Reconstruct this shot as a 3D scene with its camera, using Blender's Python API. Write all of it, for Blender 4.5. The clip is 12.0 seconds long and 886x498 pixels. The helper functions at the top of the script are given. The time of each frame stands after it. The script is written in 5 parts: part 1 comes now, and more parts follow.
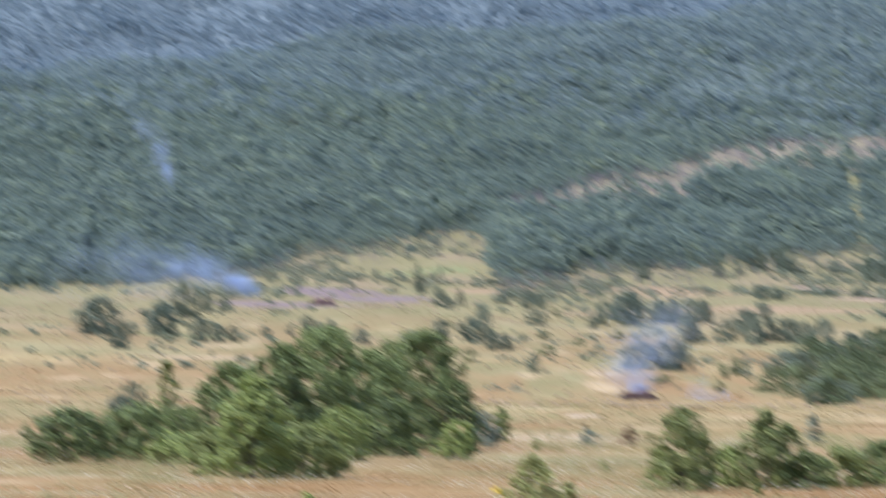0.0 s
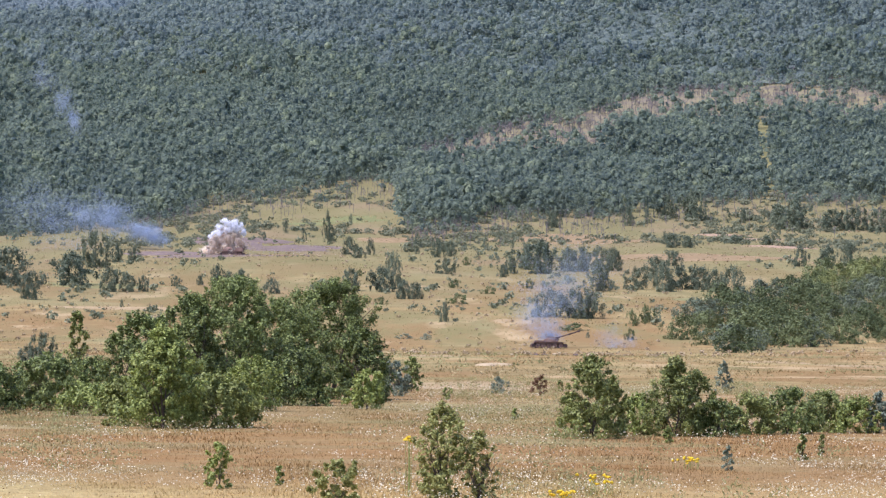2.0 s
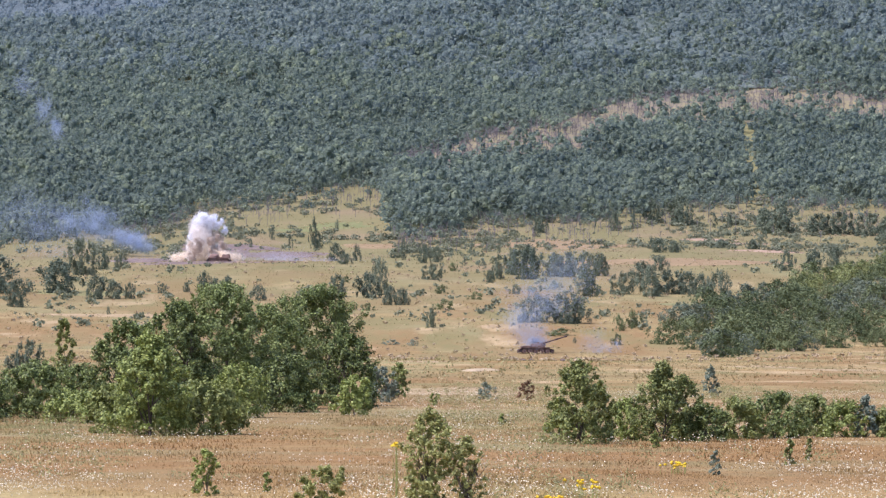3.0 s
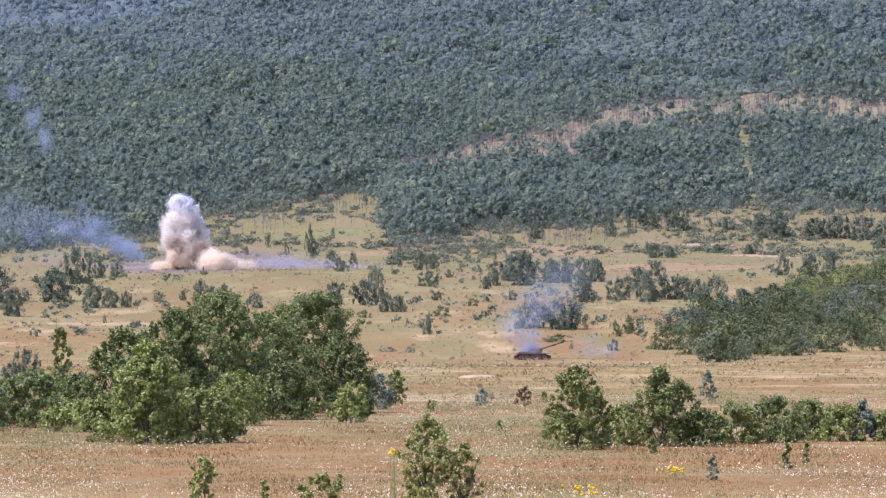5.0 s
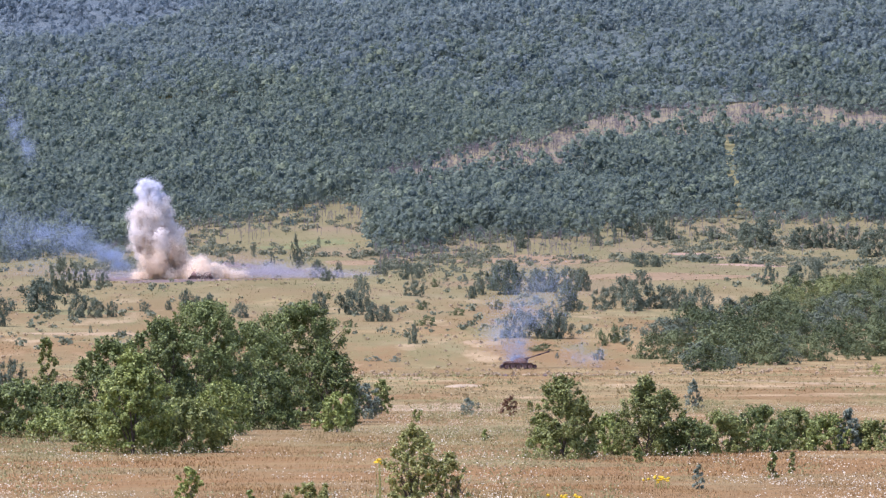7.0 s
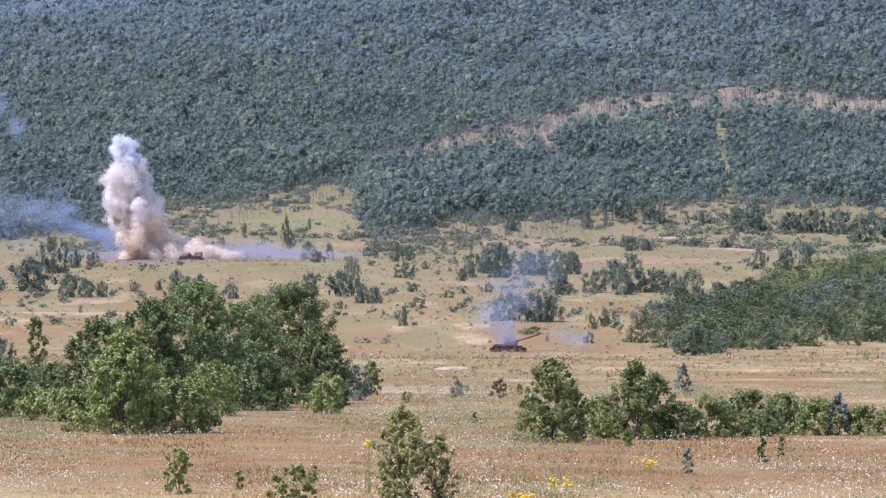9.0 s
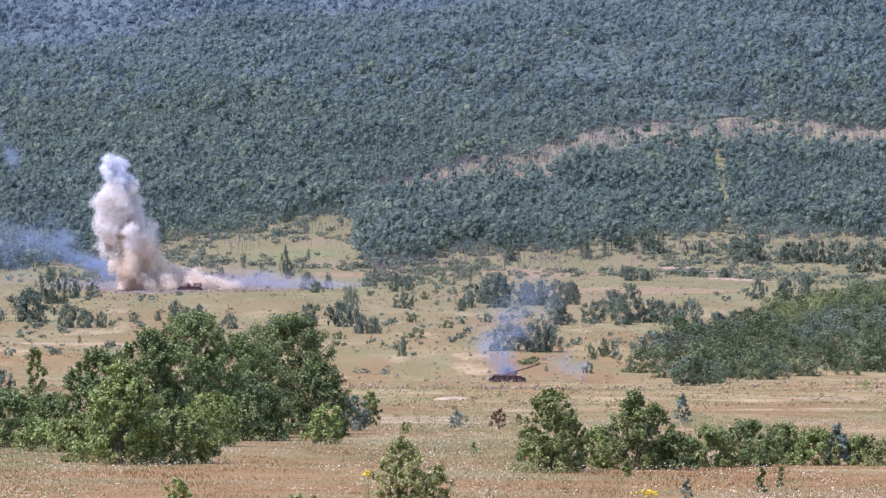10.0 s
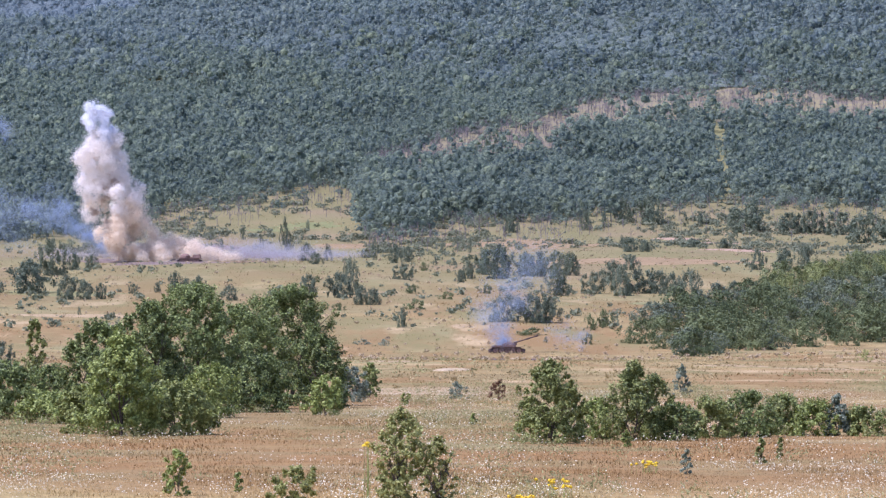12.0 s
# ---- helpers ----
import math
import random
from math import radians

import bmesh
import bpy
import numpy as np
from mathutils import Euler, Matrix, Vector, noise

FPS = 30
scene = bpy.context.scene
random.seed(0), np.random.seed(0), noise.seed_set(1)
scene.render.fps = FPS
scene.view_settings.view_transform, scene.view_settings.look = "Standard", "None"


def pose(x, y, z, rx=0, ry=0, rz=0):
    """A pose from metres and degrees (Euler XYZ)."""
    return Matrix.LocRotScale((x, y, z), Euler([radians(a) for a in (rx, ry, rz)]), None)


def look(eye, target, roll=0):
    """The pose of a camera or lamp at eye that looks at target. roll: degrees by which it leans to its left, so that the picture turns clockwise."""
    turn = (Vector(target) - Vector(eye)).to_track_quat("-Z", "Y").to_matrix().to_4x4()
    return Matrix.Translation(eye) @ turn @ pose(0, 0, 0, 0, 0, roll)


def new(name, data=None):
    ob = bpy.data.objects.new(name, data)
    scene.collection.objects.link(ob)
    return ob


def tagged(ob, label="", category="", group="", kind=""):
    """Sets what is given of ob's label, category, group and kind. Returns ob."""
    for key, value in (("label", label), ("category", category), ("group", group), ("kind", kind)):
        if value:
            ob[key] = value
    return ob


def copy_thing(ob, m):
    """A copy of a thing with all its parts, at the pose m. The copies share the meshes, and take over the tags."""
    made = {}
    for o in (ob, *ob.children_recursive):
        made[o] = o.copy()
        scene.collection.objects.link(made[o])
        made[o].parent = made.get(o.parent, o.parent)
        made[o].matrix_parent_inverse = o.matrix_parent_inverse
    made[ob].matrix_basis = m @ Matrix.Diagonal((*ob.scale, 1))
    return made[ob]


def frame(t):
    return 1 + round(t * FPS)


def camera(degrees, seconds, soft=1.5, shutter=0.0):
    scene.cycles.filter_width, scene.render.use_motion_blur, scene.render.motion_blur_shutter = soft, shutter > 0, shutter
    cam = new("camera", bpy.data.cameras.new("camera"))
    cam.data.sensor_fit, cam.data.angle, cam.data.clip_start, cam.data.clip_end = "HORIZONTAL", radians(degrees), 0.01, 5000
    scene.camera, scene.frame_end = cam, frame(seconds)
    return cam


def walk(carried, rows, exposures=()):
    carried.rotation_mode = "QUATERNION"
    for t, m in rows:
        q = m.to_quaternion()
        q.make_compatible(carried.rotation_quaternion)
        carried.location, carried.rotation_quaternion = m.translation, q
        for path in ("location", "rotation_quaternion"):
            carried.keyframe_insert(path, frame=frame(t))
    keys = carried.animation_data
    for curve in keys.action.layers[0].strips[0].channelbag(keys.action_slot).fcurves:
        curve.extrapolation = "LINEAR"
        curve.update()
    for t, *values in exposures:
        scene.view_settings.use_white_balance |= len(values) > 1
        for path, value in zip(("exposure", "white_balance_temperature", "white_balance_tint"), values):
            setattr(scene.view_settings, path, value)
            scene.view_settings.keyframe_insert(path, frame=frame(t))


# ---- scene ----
cam = camera(10, 12.0, soft=1.3, shutter=0.4)
walk(cam, [
    (0.0, pose(0, 0, 3.9, 91.522, -0.650, 1.490)),
    (0.1, pose(0, 0, 3.9, 91.180, -0.600, 0.878)),
    (0.2, pose(0, 0, 3.9, 91.090, -0.550, 0.763)),
    (0.3, pose(0, 0, 3.9, 90.720, -0.500, 0.661)),
    (0.4, pose(0, 0, 3.9, 90.632, -0.450, 0.616)),
    (0.5, pose(0, 0, 3.9, 90.549, -0.415, 0.667)),
    (1.0, pose(0, 0, 3.9, 90.399, -0.278, 0.114)),
    (1.5, pose(0, 0, 3.9, 90.837, -0.269, 0.493)),
    (2.0, pose(0, 0, 3.9, 90.953, -0.379, 0.476)),
    (2.5, pose(0, 0, 3.9, 90.982, -0.175, 0.290)),
    (3.0, pose(0, 0, 3.9, 91.019, -0.121, 0.327)),
    (5.0, pose(0, 0, 3.9, 91.094, 0.235, 0.289)),
    (5.5, pose(0, 0, 3.9, 91.353, 0.270, 0.262)),
    (6.0, pose(0, 0, 3.9, 91.408, 0.366, 0.234)),
    (6.5, pose(0, 0, 3.9, 91.289, 0.398, 0.167)),
    (7.0, pose(0, 0, 3.9, 91.201, 0.292, 0.128)),
    (9.0, pose(0, 0, 3.9, 91.000, -0.116, 0.014)),
    (9.5, pose(0, 0, 3.9, 91.175, -0.220, -0.009)),
    (10.0, pose(0, 0, 3.9, 91.342, -0.074, 0.005)),
    (10.5, pose(0, 0, 3.9, 91.322, 0.084, -0.001)),
    (11.0, pose(0, 0, 3.9, 91.003, 0.241, -0.000)),
    (11.5, pose(0, 0, 3.9, 90.958, 0.048, 0.029)),
    (12.0, pose(0, 0, 3.9, 91.016, -0.000, -0.000)),
], exposures=[(0.0, 0.77, 5350, 19), (0.5, 0.80, 5550, 19), (1.0, 0.68, 5700, 19), (1.5, 0.56, 5650, 21), (2.5, 0.57, 5680, 24), (5.5, 0.59, 5560, 30), (9.0, 0.59, 5320, 30), (10.5, 0.59, 5250, 28), (12.0, 0.58, 5330, 30)])

# ---- daylight: high summer sun behind the viewer's left shoulder, clear sky ----
SUN_FROM = Vector((-0.56, -0.22, 1.0)).normalized()
world = bpy.data.worlds.new("sky")
scene.world = world
world.use_nodes = True
_wn = world.node_tree
_sky = _wn.nodes.new("ShaderNodeTexSky")
_sky.sky_type = "NISHITA"
_sky.sun_disc = False
_sky.sun_elevation = math.asin(SUN_FROM.z)
_sky.sun_rotation = math.atan2(SUN_FROM.x, SUN_FROM.y)
_sky.dust_density = 2.0
_bg = _wn.nodes["Background"]
_bg.inputs["Strength"].default_value = 0.15
_wn.links.new(_sky.outputs["Color"], _bg.inputs["Color"])
_lamp = bpy.data.lights.new("sun", "SUN")
_lamp.energy, _lamp.angle, _lamp.color = 3.2, radians(0.53), (1.0, 0.955, 0.88)
sun = new("sun", _lamp)
sun.matrix_world = look(SUN_FROM * 300, (0, 0, 0))

# ---- lie of the land: height over distance, with a far ridge that climbs to one side ----
FAR = [-600, 0, 350, 600, 900, 980, 1080, 1200, 1350, 1450, 1600, 1950, 2350, 2900, 3300, 3500, 3800, 4700, 5200]
RISE = [0, 0, 0, 0.4, 1.4, 6.1, 11.1, 17.3, 24.7, 30.6, 39.6, 69, 109, 166, 203, 203, 235, 455, 520]
_far = np.arange(-700.0, 5300.0, 2.0)
_rise = np.interp(_far, FAR, RISE)
for _ in range(2):
    _rise = np.convolve(np.pad(_rise, 15, mode="edge"), np.ones(31) / 31, mode="valid")


def ground_z(x, y):
    """Height of the ground, for numbers or arrays."""
    x, y = np.asarray(x, float), np.asarray(y, float)
    z = np.interp(y, _far, _rise)
    s = np.clip((y - 2500) / 800, 0, 1)
    z = z + s * s * (3 - 2 * s) * 0.1 * (x + 289)
    a = np.clip((y - 300) / 900, 0, 1)
    z = z + a * (0.5 * np.sin(x * 0.045 + y * 0.013) + 0.6 * np.sin(x * 0.021 - y * 0.019 + 1.3))
    b = np.clip((y - 1500) / 900, 0, 1)
    return z + b * (4 * np.sin(x * 0.017 + 0.7) * np.sin(y * 0.009 + 0.4) + 2.5 * np.sin(x * 0.041 + y * 0.012))


# ---- materials ----
def start_material(name):
    m = bpy.data.materials.new(name)
    m.use_nodes = True
    nt = m.node_tree
    return m, nt, nt.nodes["Principled BSDF"]


def node(nt, kind, **inputs):
    n = nt.nodes.new(kind)
    for k, v in inputs.items():
        n.inputs[k.replace("_", " ")].default_value = v
    return n


def blend(nt, fac, a, b):
    """Colour a to colour b by fac; each a socket or a value."""
    n = nt.nodes.new("ShaderNodeMix")
    n.data_type = "RGBA"
    for i, v in ((0, fac), (6, a), (7, b)):
        if isinstance(v, bpy.types.NodeSocket):
            nt.links.new(v, n.inputs[i])
        else:
            n.inputs[i].default_value = (*v, 1) if isinstance(v, tuple) else v
    return n.outputs[2]


def speckle(nt, scale, lo, hi, detail=3.0, seed=0.0, stretch=(1, 1, 1)):
    """Noise in metres, sharpened between lo and hi to 0..1."""
    co = nt.nodes.new("ShaderNodeTexCoord")
    mp = nt.nodes.new("ShaderNodeMapping")
    mp.inputs["Location"].default_value = (seed, seed * 1.7, seed * 0.3)
    mp.inputs["Scale"].default_value = stretch
    nt.links.new(co.outputs["Object"], mp.inputs["Vector"])
    n = node(nt, "ShaderNodeTexNoise", Scale=scale, Detail=detail, Roughness=0.6)
    nt.links.new(mp.outputs["Vector"], n.inputs["Vector"])
    r = node(nt, "ShaderNodeMapRange", From_Min=lo, From_Max=hi)
    nt.links.new(n.outputs["Fac"], r.inputs["Value"])
    return r.outputs["Result"]


def island(nt, lo=0.0, hi=1.0):
    g = nt.nodes.new("ShaderNodeNewGeometry")
    r = node(nt, "ShaderNodeMapRange", To_Min=lo, To_Max=hi)
    nt.links.new(g.outputs["Random Per Island"], r.inputs["Value"])
    return r.outputs["Result"]


def per_thing(nt, lo=0.0, hi=1.0):
    g = nt.nodes.new("ShaderNodeObjectInfo")
    r = node(nt, "ShaderNodeMapRange", To_Min=lo, To_Max=hi)
    nt.links.new(g.outputs["Random"], r.inputs["Value"])
    return r.outputs["Result"]


def field_colour(nt):
    """Dry summer meadow: straw, red-brown seed heads, green growth, in patches of several sizes."""
    straw = blend(nt, speckle(nt, 0.35, 0.3, 0.7, 4), (0.365, 0.27, 0.105), (0.56, 0.43, 0.20))
    c = blend(nt, speckle(nt, 0.045, 0.46, 0.58, 5, 7.0, (1, 0.5, 1)), straw, (0.335, 0.21, 0.08))
    c = blend(nt, speckle(nt, 0.13, 0.52, 0.63, 4, 63.0), c, (0.24, 0.16, 0.075))
    c = blend(nt, speckle(nt, 0.035, 0.43, 0.60, 5, 31.0), c, (0.31, 0.28, 0.13))
    c = blend(nt, speckle(nt, 0.016, 0.49, 0.64, 6, 52.0), c, (0.25, 0.24, 0.11))
    c = blend(nt, speckle(nt, 0.011, 0.50, 0.60, 6, 83.0), c, (0.25, 0.19, 0.085))
    c = blend(nt, speckle(nt, 0.9, 0.55, 0.8, 4, 5.0), c, (0.22, 0.17, 0.075))
    # long drifts: bracken brown, olive regrowth, bleached straw
    c = blend(nt, speckle(nt, 0.05, 0.44, 0.58, 5, 23.0, (1, 0.22, 1)), c, (0.262, 0.165, 0.07))
    c = blend(nt, speckle(nt, 0.06, 0.52, 0.64, 6, 67.0, (1, 0.2, 1)), c, (0.205, 0.19, 0.078))
    c = blend(nt, speckle(nt, 0.075, 0.57, 0.68, 5, 39.0, (1, 0.25, 1)), c, (0.50, 0.375, 0.20))
    # drifts of sorrel past the first pale belt of straw
    co = nt.nodes.new("ShaderNodeTexCoord")
    xyz = nt.nodes.new("ShaderNodeSeparateXYZ")
    nt.links.new(co.outputs["Object"], xyz.inputs[0])
    near = node(nt, "ShaderNodeMapRange", From_Min=108.0, From_Max=140.0, To_Min=0.75, To_Max=0.0)
    nt.links.new(xyz.outputs["Y"], near.inputs["Value"])
    c = blend(nt, near.outputs["Result"], c, blend(nt, speckle(nt, 0.4, 0.35, 0.65, 4, 91.0), (0.70, 0.545, 0.24), (0.52, 0.365, 0.13)))
    belt = node(nt, "ShaderNodeMapRange", From_Min=260.0, From_Max=185.0, To_Min=0.0, To_Max=1.0)
    nt.links.new(xyz.outputs["Y"], belt.inputs["Value"])
    rise = node(nt, "ShaderNodeMapRange", From_Min=128.0, From_Max=150.0, To_Min=0.0, To_Max=1.0)
    nt.links.new(xyz.outputs["Y"], rise.inputs["Value"])
    both = nt.nodes.new("ShaderNodeMath")
    both.operation = "MULTIPLY"
    nt.links.new(belt.outputs["Result"], both.inputs[0])
    nt.links.new(rise.outputs["Result"], both.inputs[1])
    cut = nt.nodes.new("ShaderNodeMath")
    cut.operation = "MULTIPLY"
    nt.links.new(both.outputs[0], cut.inputs[0])
    nt.links.new(speckle(nt, 0.08, 0.43, 0.54, 6, 44.0), cut.inputs[1])
    c = blend(nt, cut.outputs[0], c, blend(nt, speckle(nt, 0.5, 0.3, 0.7, 4, 12.0), (0.225, 0.122, 0.048), (0.335, 0.20, 0.078)))
    # greener turf on the rising slope
    up = node(nt, "ShaderNodeMapRange", From_Min=950.0, From_Max=1380.0, To_Max=0.9)
    nt.links.new(xyz.outputs["Y"], up.inputs["Value"])
    return blend(nt, up.outputs["Result"], c, blend(nt, speckle(nt, 0.045, 0.40, 0.56, 7, 17.0, (1, 0.5, 1)), (0.165, 0.175, 0.078), blend(nt, speckle(nt, 0.03, 0.45, 0.60, 6, 71.0, (1, 0.5, 1)), (0.20, 0.203, 0.095), (0.232, 0.195, 0.115))))


def meadow_material():
    m, nt, p = start_material("meadow_soil")
    c = blend(nt, speckle(nt, 2.5, 0.35, 0.75, 6, 3.0), field_colour(nt), (0.24, 0.17, 0.085))
    nt.links.new(c, p.inputs["Base Color"])
    p.inputs["Roughness"].default_value = 1.0
    p.inputs["Specular IOR Level"].default_value = 0.0
    bump = node(nt, "ShaderNodeBump", Strength=0.6, Distance=0.25)
    nt.links.new(speckle(nt, 1.2, 0.2, 0.8, 6), bump.inputs["Height"])
    nt.links.new(bump.outputs["Normal"], p.inputs["Normal"])
    return m


def blade_material():
    m, nt, p = start_material("dry_grass")
    c = blend(nt, island(nt, 0, 0.22), field_colour(nt), (0.58, 0.43, 0.16))
    nt.links.new(c, p.inputs["Base Color"])
    p.inputs["Roughness"].default_value = 1.0
    p.inputs["Specular IOR Level"].default_value = 0.0
    return m


def leaf_material(name, dark, mid, light, patch=0.5, thing=0.25, through_leaf=0.22, spread=1.0, gloss=0.1, least=-0.35):
    """Foliage: three greens, varied leaf by leaf, clump by clump and plant by plant."""
    m, nt, p = start_material(name)
    c = blend(nt, speckle(nt, patch, 0.3, 0.7, 3), dark, mid)
    c = blend(nt, island(nt, least, spread), c, light)
    c = blend(nt, per_thing(nt, 0, thing), c, light)
    nt.links.new(c, p.inputs["Base Color"])
    p.inputs["Roughness"].default_value = 0.5
    p.inputs["Specular IOR Level"].default_value = gloss
    t = nt.nodes.new("ShaderNodeBsdfTranslucent")
    nt.links.new(c, t.inputs["Color"])
    mix = nt.nodes.new("ShaderNodeMixShader")
    mix.inputs[0].default_value = through_leaf
    nt.links.new(p.outputs[0], mix.inputs[1])
    nt.links.new(t.outputs[0], mix.inputs[2])
    nt.links.new(mix.outputs[0], nt.nodes["Material Output"].inputs["Surface"])
    return m


def wood_material(name, dark, mid, light, through_leaf, spread):
    """Foliage of a wood: large stands, single crowns about seven metres wide, and sprays each in their own green; the
    greens given already hold the haze.
    """
    m, nt, p = start_material(name)
    c = blend(nt, speckle(nt, 0.011, 0.38, 0.62, 4, 3.0), dark, mid)
    c = blend(nt, speckle(nt, 0.13, 0.42, 0.66, 1, 9.0), c, mid)
    c = blend(nt, speckle(nt, 0.09, 0.56, 0.72, 1, 41.0), c, light)
    c = blend(nt, speckle(nt, 0.55, 0.46, 0.75, 4, 27.0), c, light)
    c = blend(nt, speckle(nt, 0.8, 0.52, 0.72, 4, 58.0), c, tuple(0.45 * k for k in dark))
    c = blend(nt, island(nt, -0.3, spread), c, light)
    nt.links.new(c, p.inputs["Base Color"])
    p.inputs["Roughness"].default_value = 0.75
    p.inputs["Specular IOR Level"].default_value = 0.05
    bump = node(nt, "ShaderNodeBump", Strength=1.0, Distance=0.9)
    nt.links.new(speckle(nt, 0.6, 0.3, 0.7, 4, 15.0), bump.inputs["Height"])
    nt.links.new(bump.outputs["Normal"], p.inputs["Normal"])
    t = nt.nodes.new("ShaderNodeBsdfTranslucent")
    nt.links.new(c, t.inputs["Color"])
    mix = nt.nodes.new("ShaderNodeMixShader")
    mix.inputs[0].default_value = through_leaf
    nt.links.new(p.outputs[0], mix.inputs[1])
    nt.links.new(t.outputs[0], mix.inputs[2])
    nt.links.new(mix.outputs[0], nt.nodes["Material Output"].inputs["Surface"])
    return m


def rough_material(name, a, b, scale=1.0, rough=0.9, metal=0.0, c=None, lo=0.35, hi=0.65):
    """Matt surface in two tones with a finer third stain."""
    m, nt, p = start_material(name)
    col = blend(nt, speckle(nt, scale, lo, hi, 5), a, b)
    if c:
        col = blend(nt, speckle(nt, scale * 5, 0.5, 0.75, 4, 11.0), col, c)
    nt.links.new(col, p.inputs["Base Color"])
    p.inputs["Roughness"].default_value = rough
    p.inputs["Metallic"].default_value = metal
    p.inputs["Specular IOR Level"].default_value = 0.02
    bump = node(nt, "ShaderNodeBump", Strength=0.5, Distance=0.1)
    nt.links.new(speckle(nt, scale * 6, 0.2, 0.8, 5), bump.inputs["Height"])
    nt.links.new(bump.outputs["Normal"], p.inputs["Normal"])
    return m


def speck_material(name, a, b, scale=0.3):
    """Fine airborne grains: plain matt, two tones."""
    m, nt, p = start_material(name)
    nt.links.new(blend(nt, speckle(nt, scale, 0.35, 0.65, 3), a, b), p.inputs["Base Color"])
    p.inputs["Roughness"].default_value = 1.0
    p.inputs["Specular IOR Level"].default_value = 0.0
    t = nt.nodes.new("ShaderNodeBsdfTranslucent")
    nt.links.new(p.inputs["Base Color"].links[0].from_socket, t.inputs["Color"])
    mix = nt.nodes.new("ShaderNodeMixShader")
    mix.inputs[0].default_value = 0.5
    nt.links.new(p.outputs[0], mix.inputs[1])
    nt.links.new(t.outputs[0], mix.inputs[2])
    nt.links.new(mix.outputs[0], nt.nodes["Material Output"].inputs["Surface"])
    return m


SOIL = meadow_material()
BLADE = blade_material()
LEAF_OAK = leaf_material("oak_leaves", (0.042, 0.06, 0.02), (0.094, 0.128, 0.035), (0.38, 0.44, 0.135), gloss=0.3, least=-0.6, through_leaf=0.2)
LEAF_LIGHT = leaf_material("young_leaves", (0.11, 0.14, 0.038), (0.20, 0.245, 0.055), (0.47, 0.52, 0.14), gloss=0.3, least=-0.5, through_leaf=0.2)
LEAF_SHRUB = leaf_material("shrub_leaves", (0.08, 0.098, 0.03), (0.165, 0.192, 0.048), (0.43, 0.46, 0.14), gloss=0.3, least=-0.45, through_leaf=0.2)
LEAF_GREY = leaf_material("silvery_leaves", (0.13, 0.165, 0.11), (0.20, 0.24, 0.165), (0.38, 0.42, 0.30))
# Greens greyed and blued with distance: aerial haze put into the leaf colour.
LEAF_WOOD_HAZED = wood_material("hazed_wood_leaves", (0.113, 0.155, 0.15), (0.197, 0.25, 0.203), (0.37, 0.42, 0.26), 0.42, 0.4)
LEAF_HILL_HAZED = wood_material("hazed_hill_leaves", (0.156, 0.207, 0.218), (0.238, 0.296, 0.278), (0.38, 0.435, 0.325), 0.46, 0.36)
LEAF_RIDGE_HAZED = wood_material("hazed_ridge_leaves", (0.205, 0.268, 0.285), (0.26, 0.322, 0.33), (0.36, 0.415, 0.40), 0.46, 0.35)
LEAF_SCRUB = leaf_material("scrub_leaves", (0.075, 0.10, 0.072), (0.11, 0.14, 0.09), (0.28, 0.31, 0.19), patch=0.15, thing=0.4, spread=0.55)
LEAF_FIELD = leaf_material("thicket_leaves", (0.058, 0.08, 0.036), (0.10, 0.128, 0.054), (0.28, 0.31, 0.13), patch=0.3, thing=0.45, spread=0.4, through_leaf=0.15)
WEED = leaf_material("weed_leaves", (0.22, 0.215, 0.08), (0.28, 0.265, 0.10), (0.42, 0.39, 0.18))
LEAF_BRAMBLE = leaf_material("bramble_leaves", (0.13, 0.15, 0.085), (0.18, 0.195, 0.115), (0.30, 0.30, 0.19), patch=0.03, spread=0.5, through_leaf=0.35)
LEAF_HEATH = leaf_material("heath_leaves", (0.12, 0.145, 0.085), (0.16, 0.18, 0.105), (0.30, 0.31, 0.19), patch=0.05, through_leaf=0.3)
TUSSOCK = leaf_material("tussock_blades", (0.26, 0.20, 0.085), (0.34, 0.265, 0.12), (0.48, 0.39, 0.20), patch=0.06, gloss=0.03)
LEAF_SUNNY = leaf_material("sunny_leaves", (0.125, 0.155, 0.05), (0.18, 0.205, 0.065), (0.34, 0.355, 0.135), patch=0.12)
BARK = rough_material("bark", (0.10, 0.075, 0.055), (0.17, 0.14, 0.11), 6)
DEADWOOD = rough_material("dead_wood", (0.20, 0.172, 0.165), (0.27, 0.235, 0.22), 4)
SAND = rough_material("pale_sand", (0.41, 0.315, 0.185), (0.49, 0.385, 0.245), 0.4, c=(0.37, 0.27, 0.15))
TRACK = rough_material("pink_earth", (0.33, 0.22, 0.145), (0.40, 0.285, 0.195), 0.3, c=(0.28, 0.215, 0.11))
ASH = rough_material("scorched_earth", (0.14, 0.105, 0.095), (0.22, 0.165, 0.145), 0.2, c=(0.30, 0.24, 0.15))
STRIP = rough_material("cleared_earth", (0.195, 0.16, 0.125), (0.255, 0.22, 0.115), 0.05, c=(0.31, 0.27, 0.115))
LUSH = rough_material("green_turf", (0.18, 0.175, 0.075), (0.25, 0.222, 0.098), 0.2, c=(0.29, 0.24, 0.12))
WORN = rough_material("worn_straw_ground", (0.32, 0.232, 0.12), (0.40, 0.30, 0.165), 0.3, c=(0.27, 0.19, 0.095))
RUDDY = rough_material("ruddy_straw", (0.25, 0.172, 0.092), (0.31, 0.218, 0.118), 0.15, c=(0.21, 0.178, 0.09))
MOSS = rough_material("fresh_growth", (0.165, 0.178, 0.072), (0.21, 0.21, 0.088), 0.15, c=(0.245, 0.215, 0.105))
